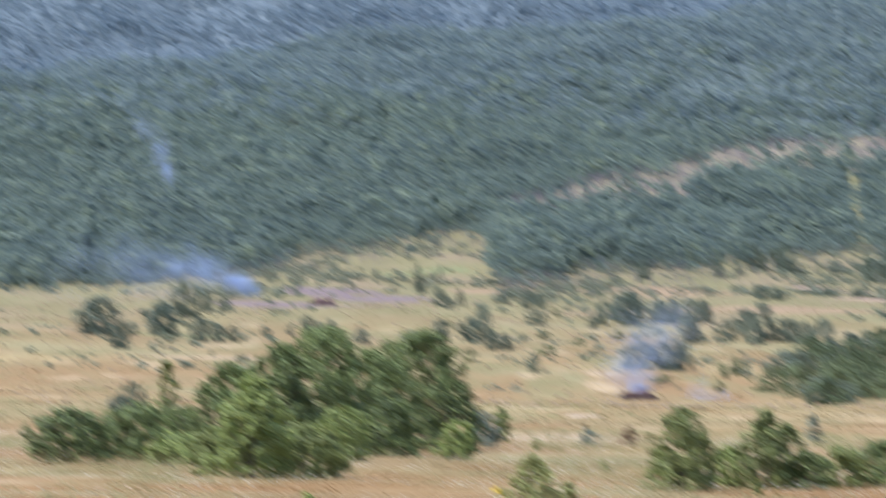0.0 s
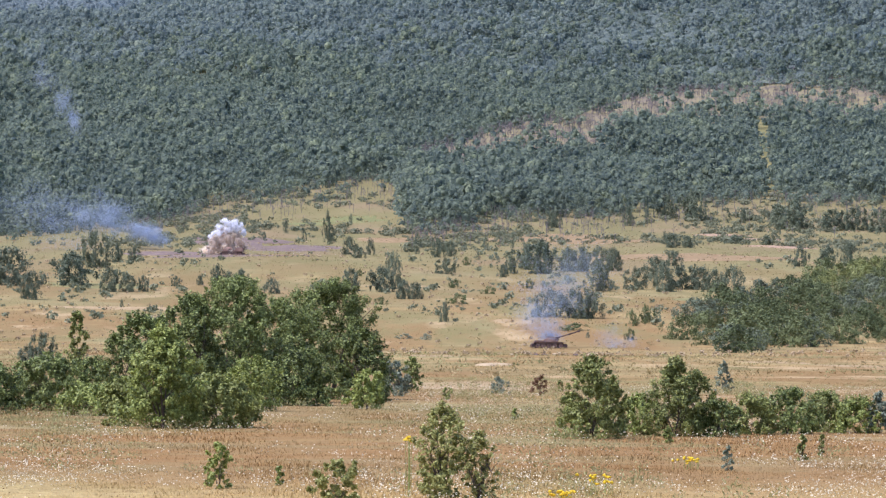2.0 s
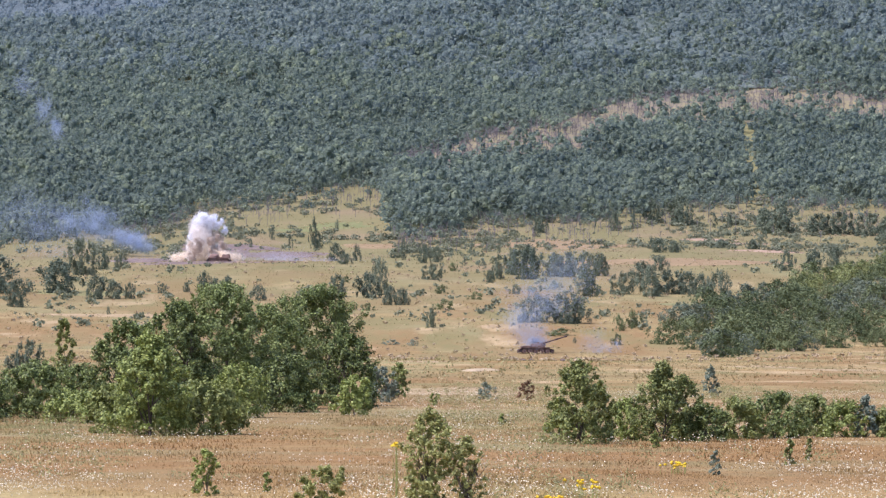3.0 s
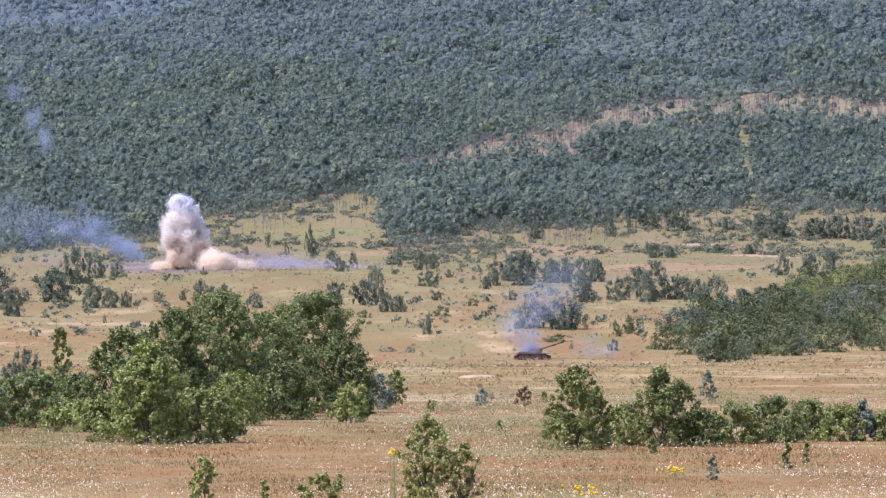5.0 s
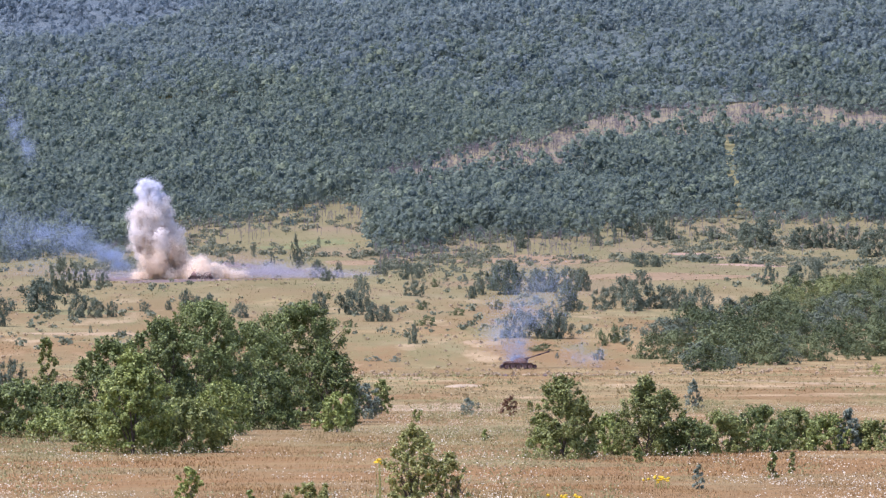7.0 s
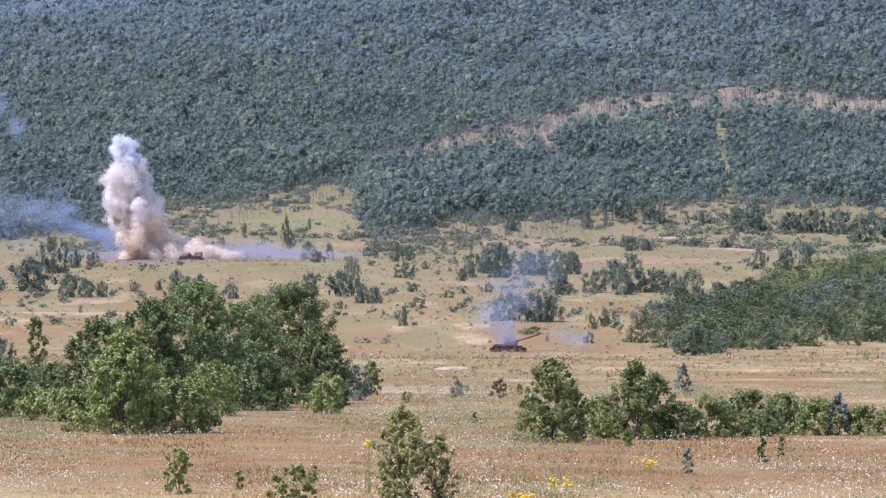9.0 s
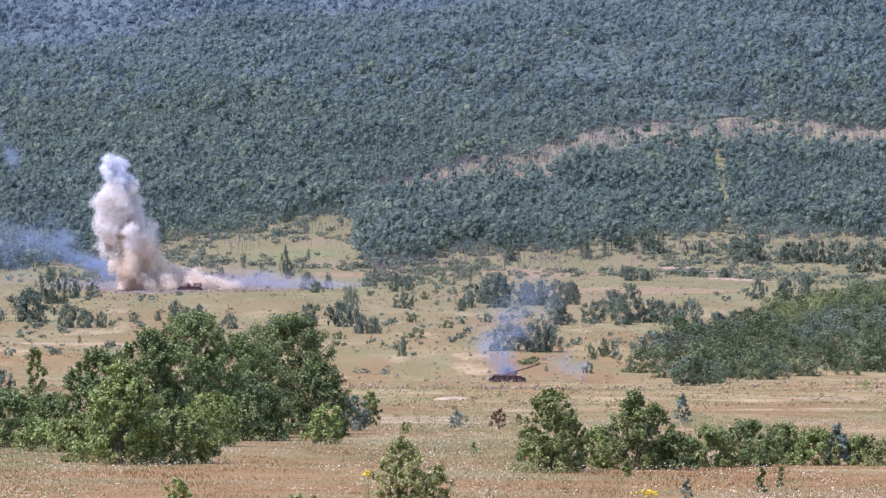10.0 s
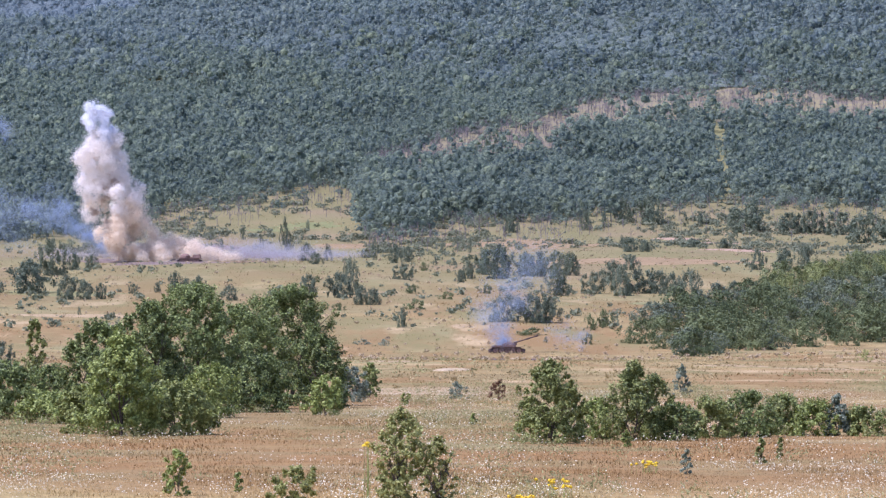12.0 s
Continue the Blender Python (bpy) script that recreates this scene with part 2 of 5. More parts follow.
# Litter colour kept dark to stand for the shade between the trees.
LITTER_SHADE = rough_material("shade_dark_litter", (0.06, 0.08, 0.06), (0.08, 0.10, 0.07), 0.2, c=(0.10, 0.105, 0.07))
RUST = rough_material("rusted_steel", (0.22, 0.142, 0.113), (0.30, 0.20, 0.16), 0.9, 0.85, 0.0, c=(0.13, 0.09, 0.078))
SOOT = rough_material("sooty_steel", (0.07, 0.055, 0.06), (0.15, 0.10, 0.09), 1.2, 0.8, 0.0)
DUST = speck_material("tan_dust", (0.92, 0.80, 0.64), (0.95, 0.86, 0.72))
WHITE_DUST = speck_material("white_dust", (0.91, 0.91, 0.94), (0.94, 0.94, 0.96))
MID_DUST = speck_material("grey_dust", (0.95, 0.89, 0.82), (0.97, 0.93, 0.88))
BROWN_DUST = speck_material("brown_dust", (0.60, 0.50, 0.41), (0.72, 0.62, 0.52))
BLUE_SMOKE = speck_material("blue_smoke", (0.41, 0.50, 0.65), (0.50, 0.58, 0.71))
PALE_SMOKE = speck_material("pale_smoke", (0.50, 0.49, 0.55), (0.60, 0.58, 0.63))
SEED = rough_material("brown_seed", (0.24, 0.152, 0.072), (0.34, 0.225, 0.11), 2.0)
PETAL = rough_material("cream_petals", (0.74, 0.65, 0.44), (0.82, 0.75, 0.56), 3)
YELLOW = rough_material("yellow_petals", (0.72, 0.46, 0.02), (0.80, 0.58, 0.05), 3)


def flame_material():
    m, nt, p = start_material("flash_fire")
    p.inputs["Base Color"].default_value = (0.9, 0.5, 0.2, 1)
    p.inputs["Emission Color"].default_value = (1.0, 0.72, 0.42, 1)
    p.inputs["Emission Strength"].default_value = 4.0
    return m


FIRE = flame_material()

# ---- mesh tools ----
def mesh_of(name, verts, tris, material):
    """A mesh from arrays of corners and triangles."""
    me = bpy.data.meshes.new(name)
    verts, tris = np.asarray(verts, np.float32), np.asarray(tris, np.int32)
    me.vertices.add(len(verts))
    me.vertices.foreach_set("co", verts.ravel())
    me.loops.add(tris.size)
    me.loops.foreach_set("vertex_index", tris.ravel())
    me.polygons.add(len(tris))
    me.polygons.foreach_set("loop_start", np.arange(0, tris.size, 3, dtype=np.int32))
    me.update(calc_edges=True)
    me.materials.append(material)
    return me


def part(name, bm, material, parent, label=""):
    """One mesh object under a thing or part, from a bmesh or a finished mesh."""
    if isinstance(bm, bmesh.types.BMesh):
        me = bpy.data.meshes.new(name)
        bm.to_mesh(me)
        bm.free()
        me.materials.append(material)
    else:
        me = bm
    ob = new(name, me)
    ob.parent = parent
    return tagged(ob, label)


def joined(chunks):
    """Join (verts, tris) pairs."""
    vs, ts, n = [], [], 0
    for v, t in chunks:
        vs.append(v)
        ts.append(t + n)
        n += len(v)
    return np.concatenate(vs), np.concatenate(ts)


def unit(v):
    return v / np.maximum(np.linalg.norm(v, axis=-1, keepdims=True), 1e-9)


def leaves(rng, at, out, size, slim=0.55, loose=0.7):
    """Diamond leaves at the places, facing roughly outwards; a crease along the middle."""
    n = len(at)
    normal = unit(out + rng.normal(0, loose, (n, 3)))
    along = unit(np.cross(normal, rng.normal(0, 1, (n, 3))))
    side = np.cross(normal, along)
    size = np.broadcast_to(np.asarray(size, float), (n,))[:, None]
    v = np.stack([at + along * size, at + side * size * slim + normal * size * 0.15, at - along * size,
                  at - side * size * slim + normal * size * 0.15], 1).reshape(-1, 3)
    base = np.arange(n)[:, None] * 4
    t = np.concatenate([base + [0, 1, 2], base + [0, 2, 3]], 1).reshape(-1, 3)
    return v, t


def tube(points, radii, sides=6):
    """A tapered limb along points."""
    points = np.asarray(points, float)
    d = unit(np.gradient(points, axis=0))
    ref = np.where(np.abs(d[:, 2:3]) > 0.9, [[1.0, 0, 0]], [[0, 0, 1.0]])
    a = unit(np.cross(d, ref))
    b = np.cross(d, a)
    ang = np.arange(sides) / sides * 2 * np.pi
    ring = a[:, None] * np.cos(ang)[None, :, None] + b[:, None] * np.sin(ang)[None, :, None]
    v = (points[:, None] + ring * np.asarray(radii, float)[:, None, None]).reshape(-1, 3)
    t = []
    for i in range(len(points) - 1):
        for j in range(sides):
            p, q = i * sides + j, i * sides + (j + 1) % sides
            t += [(p, q, q + sides), (p, q + sides, p + sides)]
    return v, np.array(t)


def balls(rng, n, size):
    """Places inside the unit ball, and their outward ways."""
    w = unit(rng.normal(0, 1, (n, 3)))
    return w * (rng.random((n, 1)) ** size), w


def limbs(rng, height, radius, stems, sides=6):
    """Stems that part low and reach into the crown."""
    chunks = []
    for i in range(stems):
        a = rng.random() * 6.283
        reach = radius * rng.uniform(0.15, 0.75) * (1 if stems > 1 else 0.25)
        k = np.linspace(0, 1, 6)
        x = np.cos(a) * reach * k ** 1.3 + np.cumsum(rng.normal(0, 0.02 * height, 6)) * k
        y = np.sin(a) * reach * k ** 1.3 + np.cumsum(rng.normal(0, 0.02 * height, 6)) * k
        h = height * rng.uniform(0.5, 0.78)
        r0 = 0.015 * height * rng.uniform(0.7, 1.2)
        chunks.append(tube(np.stack([x, y, k * h - 0.1], 1), r0 * (1.05 - 0.9 * k), sides))
        for _ in range(3):
            s = rng.integers(2, 5)
            b = rng.random() * 6.283
            q = np.linspace(0, 1, 4)
            bx, by = x[s] + np.cos(b) * radius * 0.5 * q, y[s] + np.sin(b) * radius * 0.5 * q
            chunks.append(tube(np.stack([bx, by, k[s] * h + q * height * 0.2], 1), r0 * 0.5 * (1.0 - 0.8 * q), max(3, sides - 1)))
    return joined(chunks)


def crown(rng, height, radius, clumps, per_clump, leaf, low=0.12, pointed=0.0, fill=0.33, loose=0.6, shoot=1.0):
    """A crown of many leafy clumps in an uneven outline, with gaps between them."""
    zz = 1 - 2 * (rng.permutation(clumps) + 0.5) / clumps
    dome = np.where(zz > -0.2, np.sqrt(np.maximum(0.02, 1 - (np.maximum(zz + 0.2, 0) / 1.2) ** 2.3)), 0.95 + 0.1 * (zz + 0.2))
    a = rng.random(clumps) * 2 * np.pi
    q = rng.random(clumps) ** fill
    at = np.stack([np.cos(a) * dome * q, np.sin(a) * dome * q, zz], 1) * [1.1, 1.1, 1]
    out = unit(at + [0, 0, 0.3])
    knob = 1 + 0.22 * np.sin(at[:, :1] * 5 + rng.random() * 6) * np.cos(at[:, 1:2] * 4 + rng.random() * 6)
    up = np.clip((at[:, 2:3] + 1) / 2, 0, 1)
    wide = 1 - pointed * up ** 1.2
    c = np.concatenate([at[:, :2] * radius * knob[:, :1] * wide,
                        height * (low + (1 - low) * up * (0.93 + 0.07 * knob))], 1)
    size = radius * rng.uniform(0.13, 0.26, (clumps, 1)) * (clumps / 60) ** -0.25
    # each clump is a handful of shoots that reach outwards and up
    own = np.repeat(np.arange(clumps), per_clump)
    shoots = 5
    way = unit(out[:, None] * [1, 1, 0.7] + [0, 0, 0.35] + rng.normal(0, 0.55, (clumps, shoots, 3)))
    d = way[own, rng.integers(0, shoots, len(own))]
    k = rng.random((len(own), 1)) ** 0.8
    p = c[own] + size[own] * (d * (k * 2.0 - 0.5) * shoot + rng.normal(0, 0.26 + 0.22 * (1 - shoot), (len(own), 3)) * (1.15 - 0.75 * k * shoot))
    p[:, 2] = np.maximum(p[:, 2], 0.02 * height * rng.random(len(p)))
    facing = unit(0.6 * d + 0.6 * out[own] + [0, 0, 0.4])
    s = leaf * rng.uniform(0.6, 1.3, len(p))
    v, t = leaves(rng, p, facing, s, loose=loose)
    return v, t


def spin_about(rng, n, tilt=0.0):
    a = rng.random(n) * 2 * np.pi
    return np.cos(a), np.sin(a)


def scattered(rng, models, x, y, scale, sink=0.0, stretch=None, z=None):
    """Many copies of small models at places on the ground, joined into one array mesh."""
    pick = rng.integers(0, len(models), len(x))
    chunks = []
    z = ground_z(x, y) if z is None else z
    stretch = np.ones(len(x)) if stretch is None else stretch
    for i, (v, t) in enumerate(models):
        k = np.nonzero(pick == i)[0]
        if not len(k):
            continue
        c, s = spin_about(rng, len(k))
        q = v[None] * scale[k][:, None, None]
        px = q[..., 0] * c[:, None] - q[..., 1] * s[:, None] + x[k][:, None]
        py = q[..., 0] * s[:, None] + q[..., 1] * c[:, None] + y[k][:, None]
        pz = q[..., 2] * stretch[k][:, None] + (z[k] - sink)[:, None]
        vv = np.stack([px, py, pz], -1).reshape(-1, 3)
        tt = (t[None] + (np.arange(len(k)) * len(v))[:, None, None]).reshape(-1, 3)
        chunks.append((vv, tt))
    return joined(chunks)


# ---- the ground: one sheet from behind the viewer to the last ridge ----
def build_ground():
    ys = np.concatenate([np.arange(-600, 0, 60), np.arange(0, 900, 10), np.arange(900, 1700, 8), np.arange(1700, 5200, 20)])
    us = np.linspace(-1, 1, 121)
    us = np.sign(us) * np.abs(us) ** 1.7
    Y, U = np.meshgrid(ys, us, indexing="ij")
    X = U * (700 + 0.25 * np.maximum(Y, 0))
    Z = ground_z(X, Y)
    v = np.stack([X, Y, Z], -1).reshape(-1, 3)
    n, w = len(ys), len(us)
    i = (np.arange(n - 1)[:, None] * w + np.arange(w - 1)[None]).ravel()
    t = np.concatenate([np.stack([i, i + 1, i + w + 1], 1), np.stack([i, i + w + 1, i + w], 1)])
    me = mesh_of("ground", v, t, SOIL)
    me.polygons.foreach_set("use_smooth", np.ones(len(t), bool))
    tagged(new("ground", me), "dry summer meadow of straw and red-brown grass rising to hills", "ground", kind="structure")


build_ground()


def ground_patch(name, x, y, rx, ry, material, label, seed, lift=0.05, jag=0.35, rim=48):
    """A low skin of other soil with a ragged outline, lying on the ground."""
    rng = np.random.default_rng(seed)
    a = np.arange(rim) / rim * 2 * np.pi
    edge = 1 + jag * sum(np.sin(a * k + rng.random() * 6.3) / k ** 0.7 for k in (2, 3, 5, 8, 13)) / 2
    rings = np.linspace(0, 1, 9)[1:]
    X = np.concatenate([[x], (x + rings[:, None] * (np.cos(a) * edge * rx)[None]).ravel()])
    Y = np.concatenate([[y], (y + rings[:, None] * (np.sin(a) * edge * ry)[None]).ravel()])
    over = np.concatenate([[1.0], np.repeat(1 - rings ** 3, rim)])
    Z = ground_z(X, Y) + lift * over * (0.6 + 0.4 * rng.random(len(X))) + 0.25 * lift - 0.35 * lift * (over < 0.01)
    t = [(0, 1 + j, 1 + (j + 1) % rim) for j in range(rim)]
    for i in range(len(rings) - 1):
        for j in range(rim):
            p, q = 1 + i * rim + j, 1 + i * rim + (j + 1) % rim
            t += [(p, p + rim, q + rim), (p, q + rim, q)]
    ob = new(name, mesh_of(name, np.stack([X, Y, Z], 1), t, material))
    return tagged(ob, label, "bare ground", kind="structure")


PATCHES = [
    ("sand_patch", (-1.2, 377.8), 8, 26, WORN, "pale sandy bare strip across the dry meadow", 0.06),
    ("sand_mound", (1.0, 556.8), 2.2, 5, SAND, "low mound of pale sand in the meadow", 0.22),
    ("sand_strip", (36.2, 629.2), 4, 14, WORN, "pale worn strip of sandy ground in grass", 0.08),
    ("sand_strip", (44.8, 598.2), 5, 16, WORN, "pale worn strip of sandy ground in grass", 0.08),
    ("sand_strip", (58.7, 695.5), 5, 14, WORN, "pale worn strip of sandy ground in grass", 0.08),
    ("sand_strip", (-6.8, 652.5), 4, 12, WORN, "pale worn strip of sandy ground in grass", 0.08),
    ("sand_strip", (3.4, 975.5), 2.0, 6, WORN, "pale worn patch of sandy ground in grass", 0.25),
    ("dirt_track", (69.9, 1512.5), 9, 7, TRACK, "pinkish bare earth track across the slope", 0.3),
    ("dirt_track", (78.5, 1471.5), 10, 7, TRACK, "pinkish bare earth track across the slope", 0.3),
    ("dirt_track", (82.1, 1399.5), 10, 8, TRACK, "pinkish bare earth track across the slope", 0.3),
    ("dry_bank", (19.9, 1471.5), 20, 26, RUDDY, "orange-tan dry grass on the slope", 0.25),
    ("dry_bank", (34.6, 1436.0), 16, 20, RUDDY, "orange-tan dry grass on the slope", 0.25),
    ("dry_bank", (43.1, 1328.5), 18, 17, RUDDY, "orange-tan dry grass on the slope", 0.25),
    ("dry_bank", (62.7, 1319.5), 18, 15, RUDDY, "orange-tan dry grass on the slope", 0.25),
    ("dry_bank", (-26.1, 1469.0), 14, 12, RUDDY, "orange-tan dry grass on the slope", 0.25),
    ("green_turf", (-42.4, 1589.0), 12, 18, MOSS, "fresh green growth on the slope below the wood", 0.25),
    ("green_turf", (-53.0, 1563.5), 7, 14, MOSS, "fresh green growth on the slope below the wood", 0.25),
    ("green_turf", (2.9, 1621.0), 10, 16, MOSS, "fresh green growth on the slope below the wood", 0.25),
    ("green_turf", (54.1, 1086.0), 16, 12, LUSH, "yellow-green turf among the bushes", 0.2),
    ("scorched_ground", (-53.7, 1400.0), 14, 26, ASH, "grey-brown burnt ground round the wreck", 0.3),
    ("scorched_ground", (-70.5, 1438.5), 16, 26, ASH, "grey-brown burnt ground below the wood", 0.3),
    ("scorched_ground", (-83.3, 1347.5), 16, 12, ASH, "grey-brown burnt ground below the wood", 0.3),
    ("scorched_ground", (-71.3, 1320.0), 18, 10, ASH, "grey-brown burnt ground round the wreck", 0.25),
    ("green_turf", (-87.4, 1144.5), 16, 10, LUSH, "greener turf round the bushes", 0.2),
    ("sand_strip", (-73.9, 1045.0), 16, 7, WORN, "pale worn strip of sandy ground in grass", 0.2),
]
for i, (name, (px, py), rx, ry, mat, label, lift) in enumerate(PATCHES):
    ground_patch(name, px, py, rx, ry, mat, label, 100 + i, lift, 0.55)

# ---- the woods on the hills ----
# the wood's lower edge, the cleared strip across it and the straight ride up to it, by bearing (x over y)
BEARING = [-0.135, -0.0875, -0.068, -0.054, -0.0384, -0.0228, -0.0161, -0.0155, -0.0030, 0.0, 0.0184, 0.0353, 0.0544, 0.0610, 0.0743, 0.10]
EDGE = [1440, 1460, 1540, 1720, 1760, 1820, 1800, 1545, 1545, 1620, 1610, 1700, 1745, 1720, 1705, 1700]
STRIP_BEARING = [-0.0175, -0.0115, -0.005, 0.002, 0.013, 0.022, 0.031, 0.041, 0.0555, 0.069, 0.082, 0.11]
STRIP_MIDDLE = [1960, 1985, 2015, 2045, 2075, 2150, 2270, 2345, 2440, 2385, 2360, 2350]
STRIP_HALF = [0, 50, 72, 95, 105, 130, 155, 190, 190, 140, 90, 60]
RIDE = (491 / 8961)


def in_clearing(x, y, rng):
    u = x / y
    mid = np.interp(u, STRIP_BEARING, STRIP_MIDDLE)
    half = np.interp(u, STRIP_BEARING, STRIP_HALF, left=0)
    wob = 18 * np.sin(u * 900) + 12 * np.sin(u * 2300 + 1)
    strip = np.abs(y - mid + wob) < half * rng.uniform(0.6, 1.12, len(x))
    ride = (np.abs(u - RIDE - 0.0000022 * (2100 - y)) < 0.0011 + 0.0004 * np.sin(y * 0.03) + 0.0003 * np.sin(y * 0.11)) & (y < 2500)
    return strip & ~ride, ride


def wood_tree(rng, lobes, cards, leaf):
    """One broadleaf tree of unit height: trunk, many small lumps of dense foliage in a dome, ragged sprays over them."""
    bm = bmesh.new()
    bmesh.ops.create_icosphere(bm, subdivisions=1, radius=1)
    bmesh.ops.delete(bm, geom=[v for v in bm.verts if v.co.z < -0.9], context="VERTS")
    bm.verts.index_update()
    iv = np.array([v.co for v in bm.verts])
    it = np.array([[v.index for v in f.verts] for f in bm.faces])
    bm.free()
    chunks = [tube([(0, 0, -0.05), (0.01, 0, 0.5)], [0.03, 0.015], 3)]
    turn = rng.random() * 6.283
    per = cards // lobes
    for i in range(lobes):
        up = 1 - (i + 0.3) / lobes
        a, r = turn + i * 2.4, 0.36 * np.sqrt(1 - up ** 2) + rng.uniform(-0.04, 0.04)
        c = np.array([np.cos(a) * r, np.sin(a) * r, 0.22 + 0.62 * up + rng.uniform(-0.08, 0.08)])
        size = rng.uniform(0.11, 0.24) * (7 / (lobes + 1)) ** 0.35
        chunks.append((iv * size * 0.66 * rng.uniform(0.7, 1.25, (len(iv), 1)) + c, it))
        w, o = balls(rng, per, 0.10)
        w[:, 2] = np.where(w[:, 2] < -0.4, -w[:, 2], w[:, 2])
        chunks.append(leaves(rng, c + w * size, unit(w + [0, 0, 0.35]), leaf * rng.uniform(0.5, 1.5, per), 0.75, 0.55))
    return joined(chunks)


def plant_wood(name, label, near, far, spacing, deep, height, lobes, cards, leaf, material, seed, left=-0.119, right=0.092, edge=False, holes=False, soft_near=0, soft_far=0):
    rng = np.random.default_rng(seed)
    models = [wood_tree(rng, lobes, cards, leaf) for _ in range(9)]
    gy = np.arange(near - soft_near, far + soft_far, deep)
    xs, ys = [], []
    for yy in gy:
        row = np.arange(left * yy, right * yy, spacing) + rng.uniform(0, spacing)
        xs.append(row)
        ys.append(np.full(len(row), yy))
    x, y = np.concatenate(xs), np.concatenate(ys)
    x, y = x + rng.uniform(-0.5, 0.5, len(x)) * spacing, y + rng.uniform(-0.5, 0.5, len(x)) * deep
    keep = np.ones(len(x), bool)
    chance = rng.random(len(x))
    if soft_near:
        keep &= chance < (y - near + soft_near) / (2 * soft_near)
    if soft_far:
        keep &= chance < (far + soft_far - y) / (2 * soft_far)
    if edge:
        keep &= y > np.interp(x / y, BEARING, EDGE) + rng.uniform(-1, 1, len(x)) ** 3 * 80 + 18 * np.sin(x * 0.09) * np.sin(x * 0.031 + 1)
    if holes:
        open_ground, ride = in_clearing(x, y, rng)
        stay = np.clip(np.sin(x * 0.19 + 1) * np.sin(y * 0.023 + x * 0.05), 0, 1) ** 2
        keep &= ~ride & (~open_ground | (rng.random(len(x)) < 0.03 + 0.30 * stay))
    keep &= (rng.random(len(x)) > 0.04)
    x, y = x[keep], y[keep]
    tall = 0.92 + 0.2 * np.sin(x * 0.05 + 1) * np.sin(y * 0.03) + 0.34 * np.sin(x * 0.021 + y * 0.011) * np.sin(y * 0.017 - x * 0.01 + 2) + rng.normal(0, 0.26, len(x)) + 0.35 * (rng.random(len(x)) < 0.12)
    s = height * np.clip(tall, 0.55, 1.75)
    v, t = scattered(rng, models, x, y, s, 0.1, rng.uniform(0.8, 1.15, len(x)))
    me = mesh_of(name, v, t, material)
    me.polygons.foreach_set("use_smooth", np.ones(len(t), bool))
    tagged(new(name, me), label, "woodland", kind="stuff")


plant_wood("woodland", "dense dark green broadleaf wood at the foot of the hill", 1400, 1820, 5.6, 7.0, 7.8, 8, 104, 0.044, LEAF_WOOD_HAZED, 1, edge=True, holes=True, soft_far=40)
plant_wood("woodland_slope", "dense dark green broadleaf wood on the lower hillside", 1820, 2150, 6.0, 8.0, 7.8, 6, 66, 0.052, LEAF_WOOD_HAZED, 11, edge=True, holes=True, soft_near=40, soft_far=60)
plant_wood("hill_woodland", "dense green broadleaf wood covering the hillside", 2150, 2760, 6.6, 9.0, 8.4, 4, 48, 0.062, LEAF_WOOD_HAZED, 2, holes=True, soft_near=60, soft_far=300)
plant_wood("upper_woodland", "broadleaf wood on the upper hill, leaf colour greyed for haze", 2760, 3420, 6.9, 8.4, 9.0, 3, 30, 0.072, LEAF_HILL_HAZED, 3, soft_near=300, soft_far=50)
plant_wood("ridge_woodland", "wood on the far ridge, leaf colour blued for haze", 3620, 4560, 9.6, 10.5, 11.0, 2, 22, 0.08, LEAF_RIDGE_HAZED, 4, soft_near=70)


def woodland_floor(name, near, far, step, lift, uneven, material, label):
    """Undergrowth and litter under the trees; the litter's dark colour stands for the shade there."""
    rng = np.random.default_rng(int(near))
    ys = np.arange(near, far, step)
    us = np.linspace(-0.15, 0.12, 150)
    Y, U = np.meshgrid(ys, us, indexing="ij")
    Y = np.maximum(Y, np.interp(U, BEARING, EDGE) + 40)
    X = U * Y
    v = np.stack([X, Y, ground_z(X, Y) + lift + uneven * rng.random(X.shape)], -1).reshape(-1, 3)
    n, w = len(ys), len(us)
    i = (np.arange(n - 1)[:, None] * w + np.arange(w - 1)[None]).ravel()
    i = i[(Y.ravel()[i + w] - Y.ravel()[i]) > 0.01]
    t = np.concatenate([np.stack([i, i + 1, i + w + 1], 1), np.stack([i, i + w + 1, i + w], 1)])
    tagged(new(name, mesh_of(name, v, t, material)), label, "ground", kind="structure")


woodland_floor("woodland_floor", 1440, 2560, 9, 0.25, 0.0, LITTER_SHADE, "undergrowth and leaf litter under the wood, coloured dark for shade")
woodland_floor("hill_undergrowth", 2560, 3440, 7, 0.2, 3.5, LEAF_HILL_HAZED, "undergrowth between the trees of the hill, colour greyed for haze")
woodland_floor("ridge_undergrowth", 3440, 4900, 11, 0.0, 6.5, LEAF_RIDGE_HAZED, "undergrowth between the trees of the ridge, colour blued for haze")


def twig_model(rng):
    """A bare grey sapling of unit height."""
    chunks = [tube([(0, 0, -0.05), (0.02, 0.01, 0.5), (0.0, 0.02, 1.0)], [0.026, 0.018, 0.006], 3)]
    for _ in range(5):
        a, h, r = rng.random() * 6.28, rng.uniform(0.2, 0.8), rng.uniform(0.12, 0.34)
        chunks.append(tube([(0, 0, h), (np.cos(a) * r, np.sin(a) * r, h + rng.uniform(0.1, 0.3))], [0.018, 0.008], 3))
    return joined(chunks)


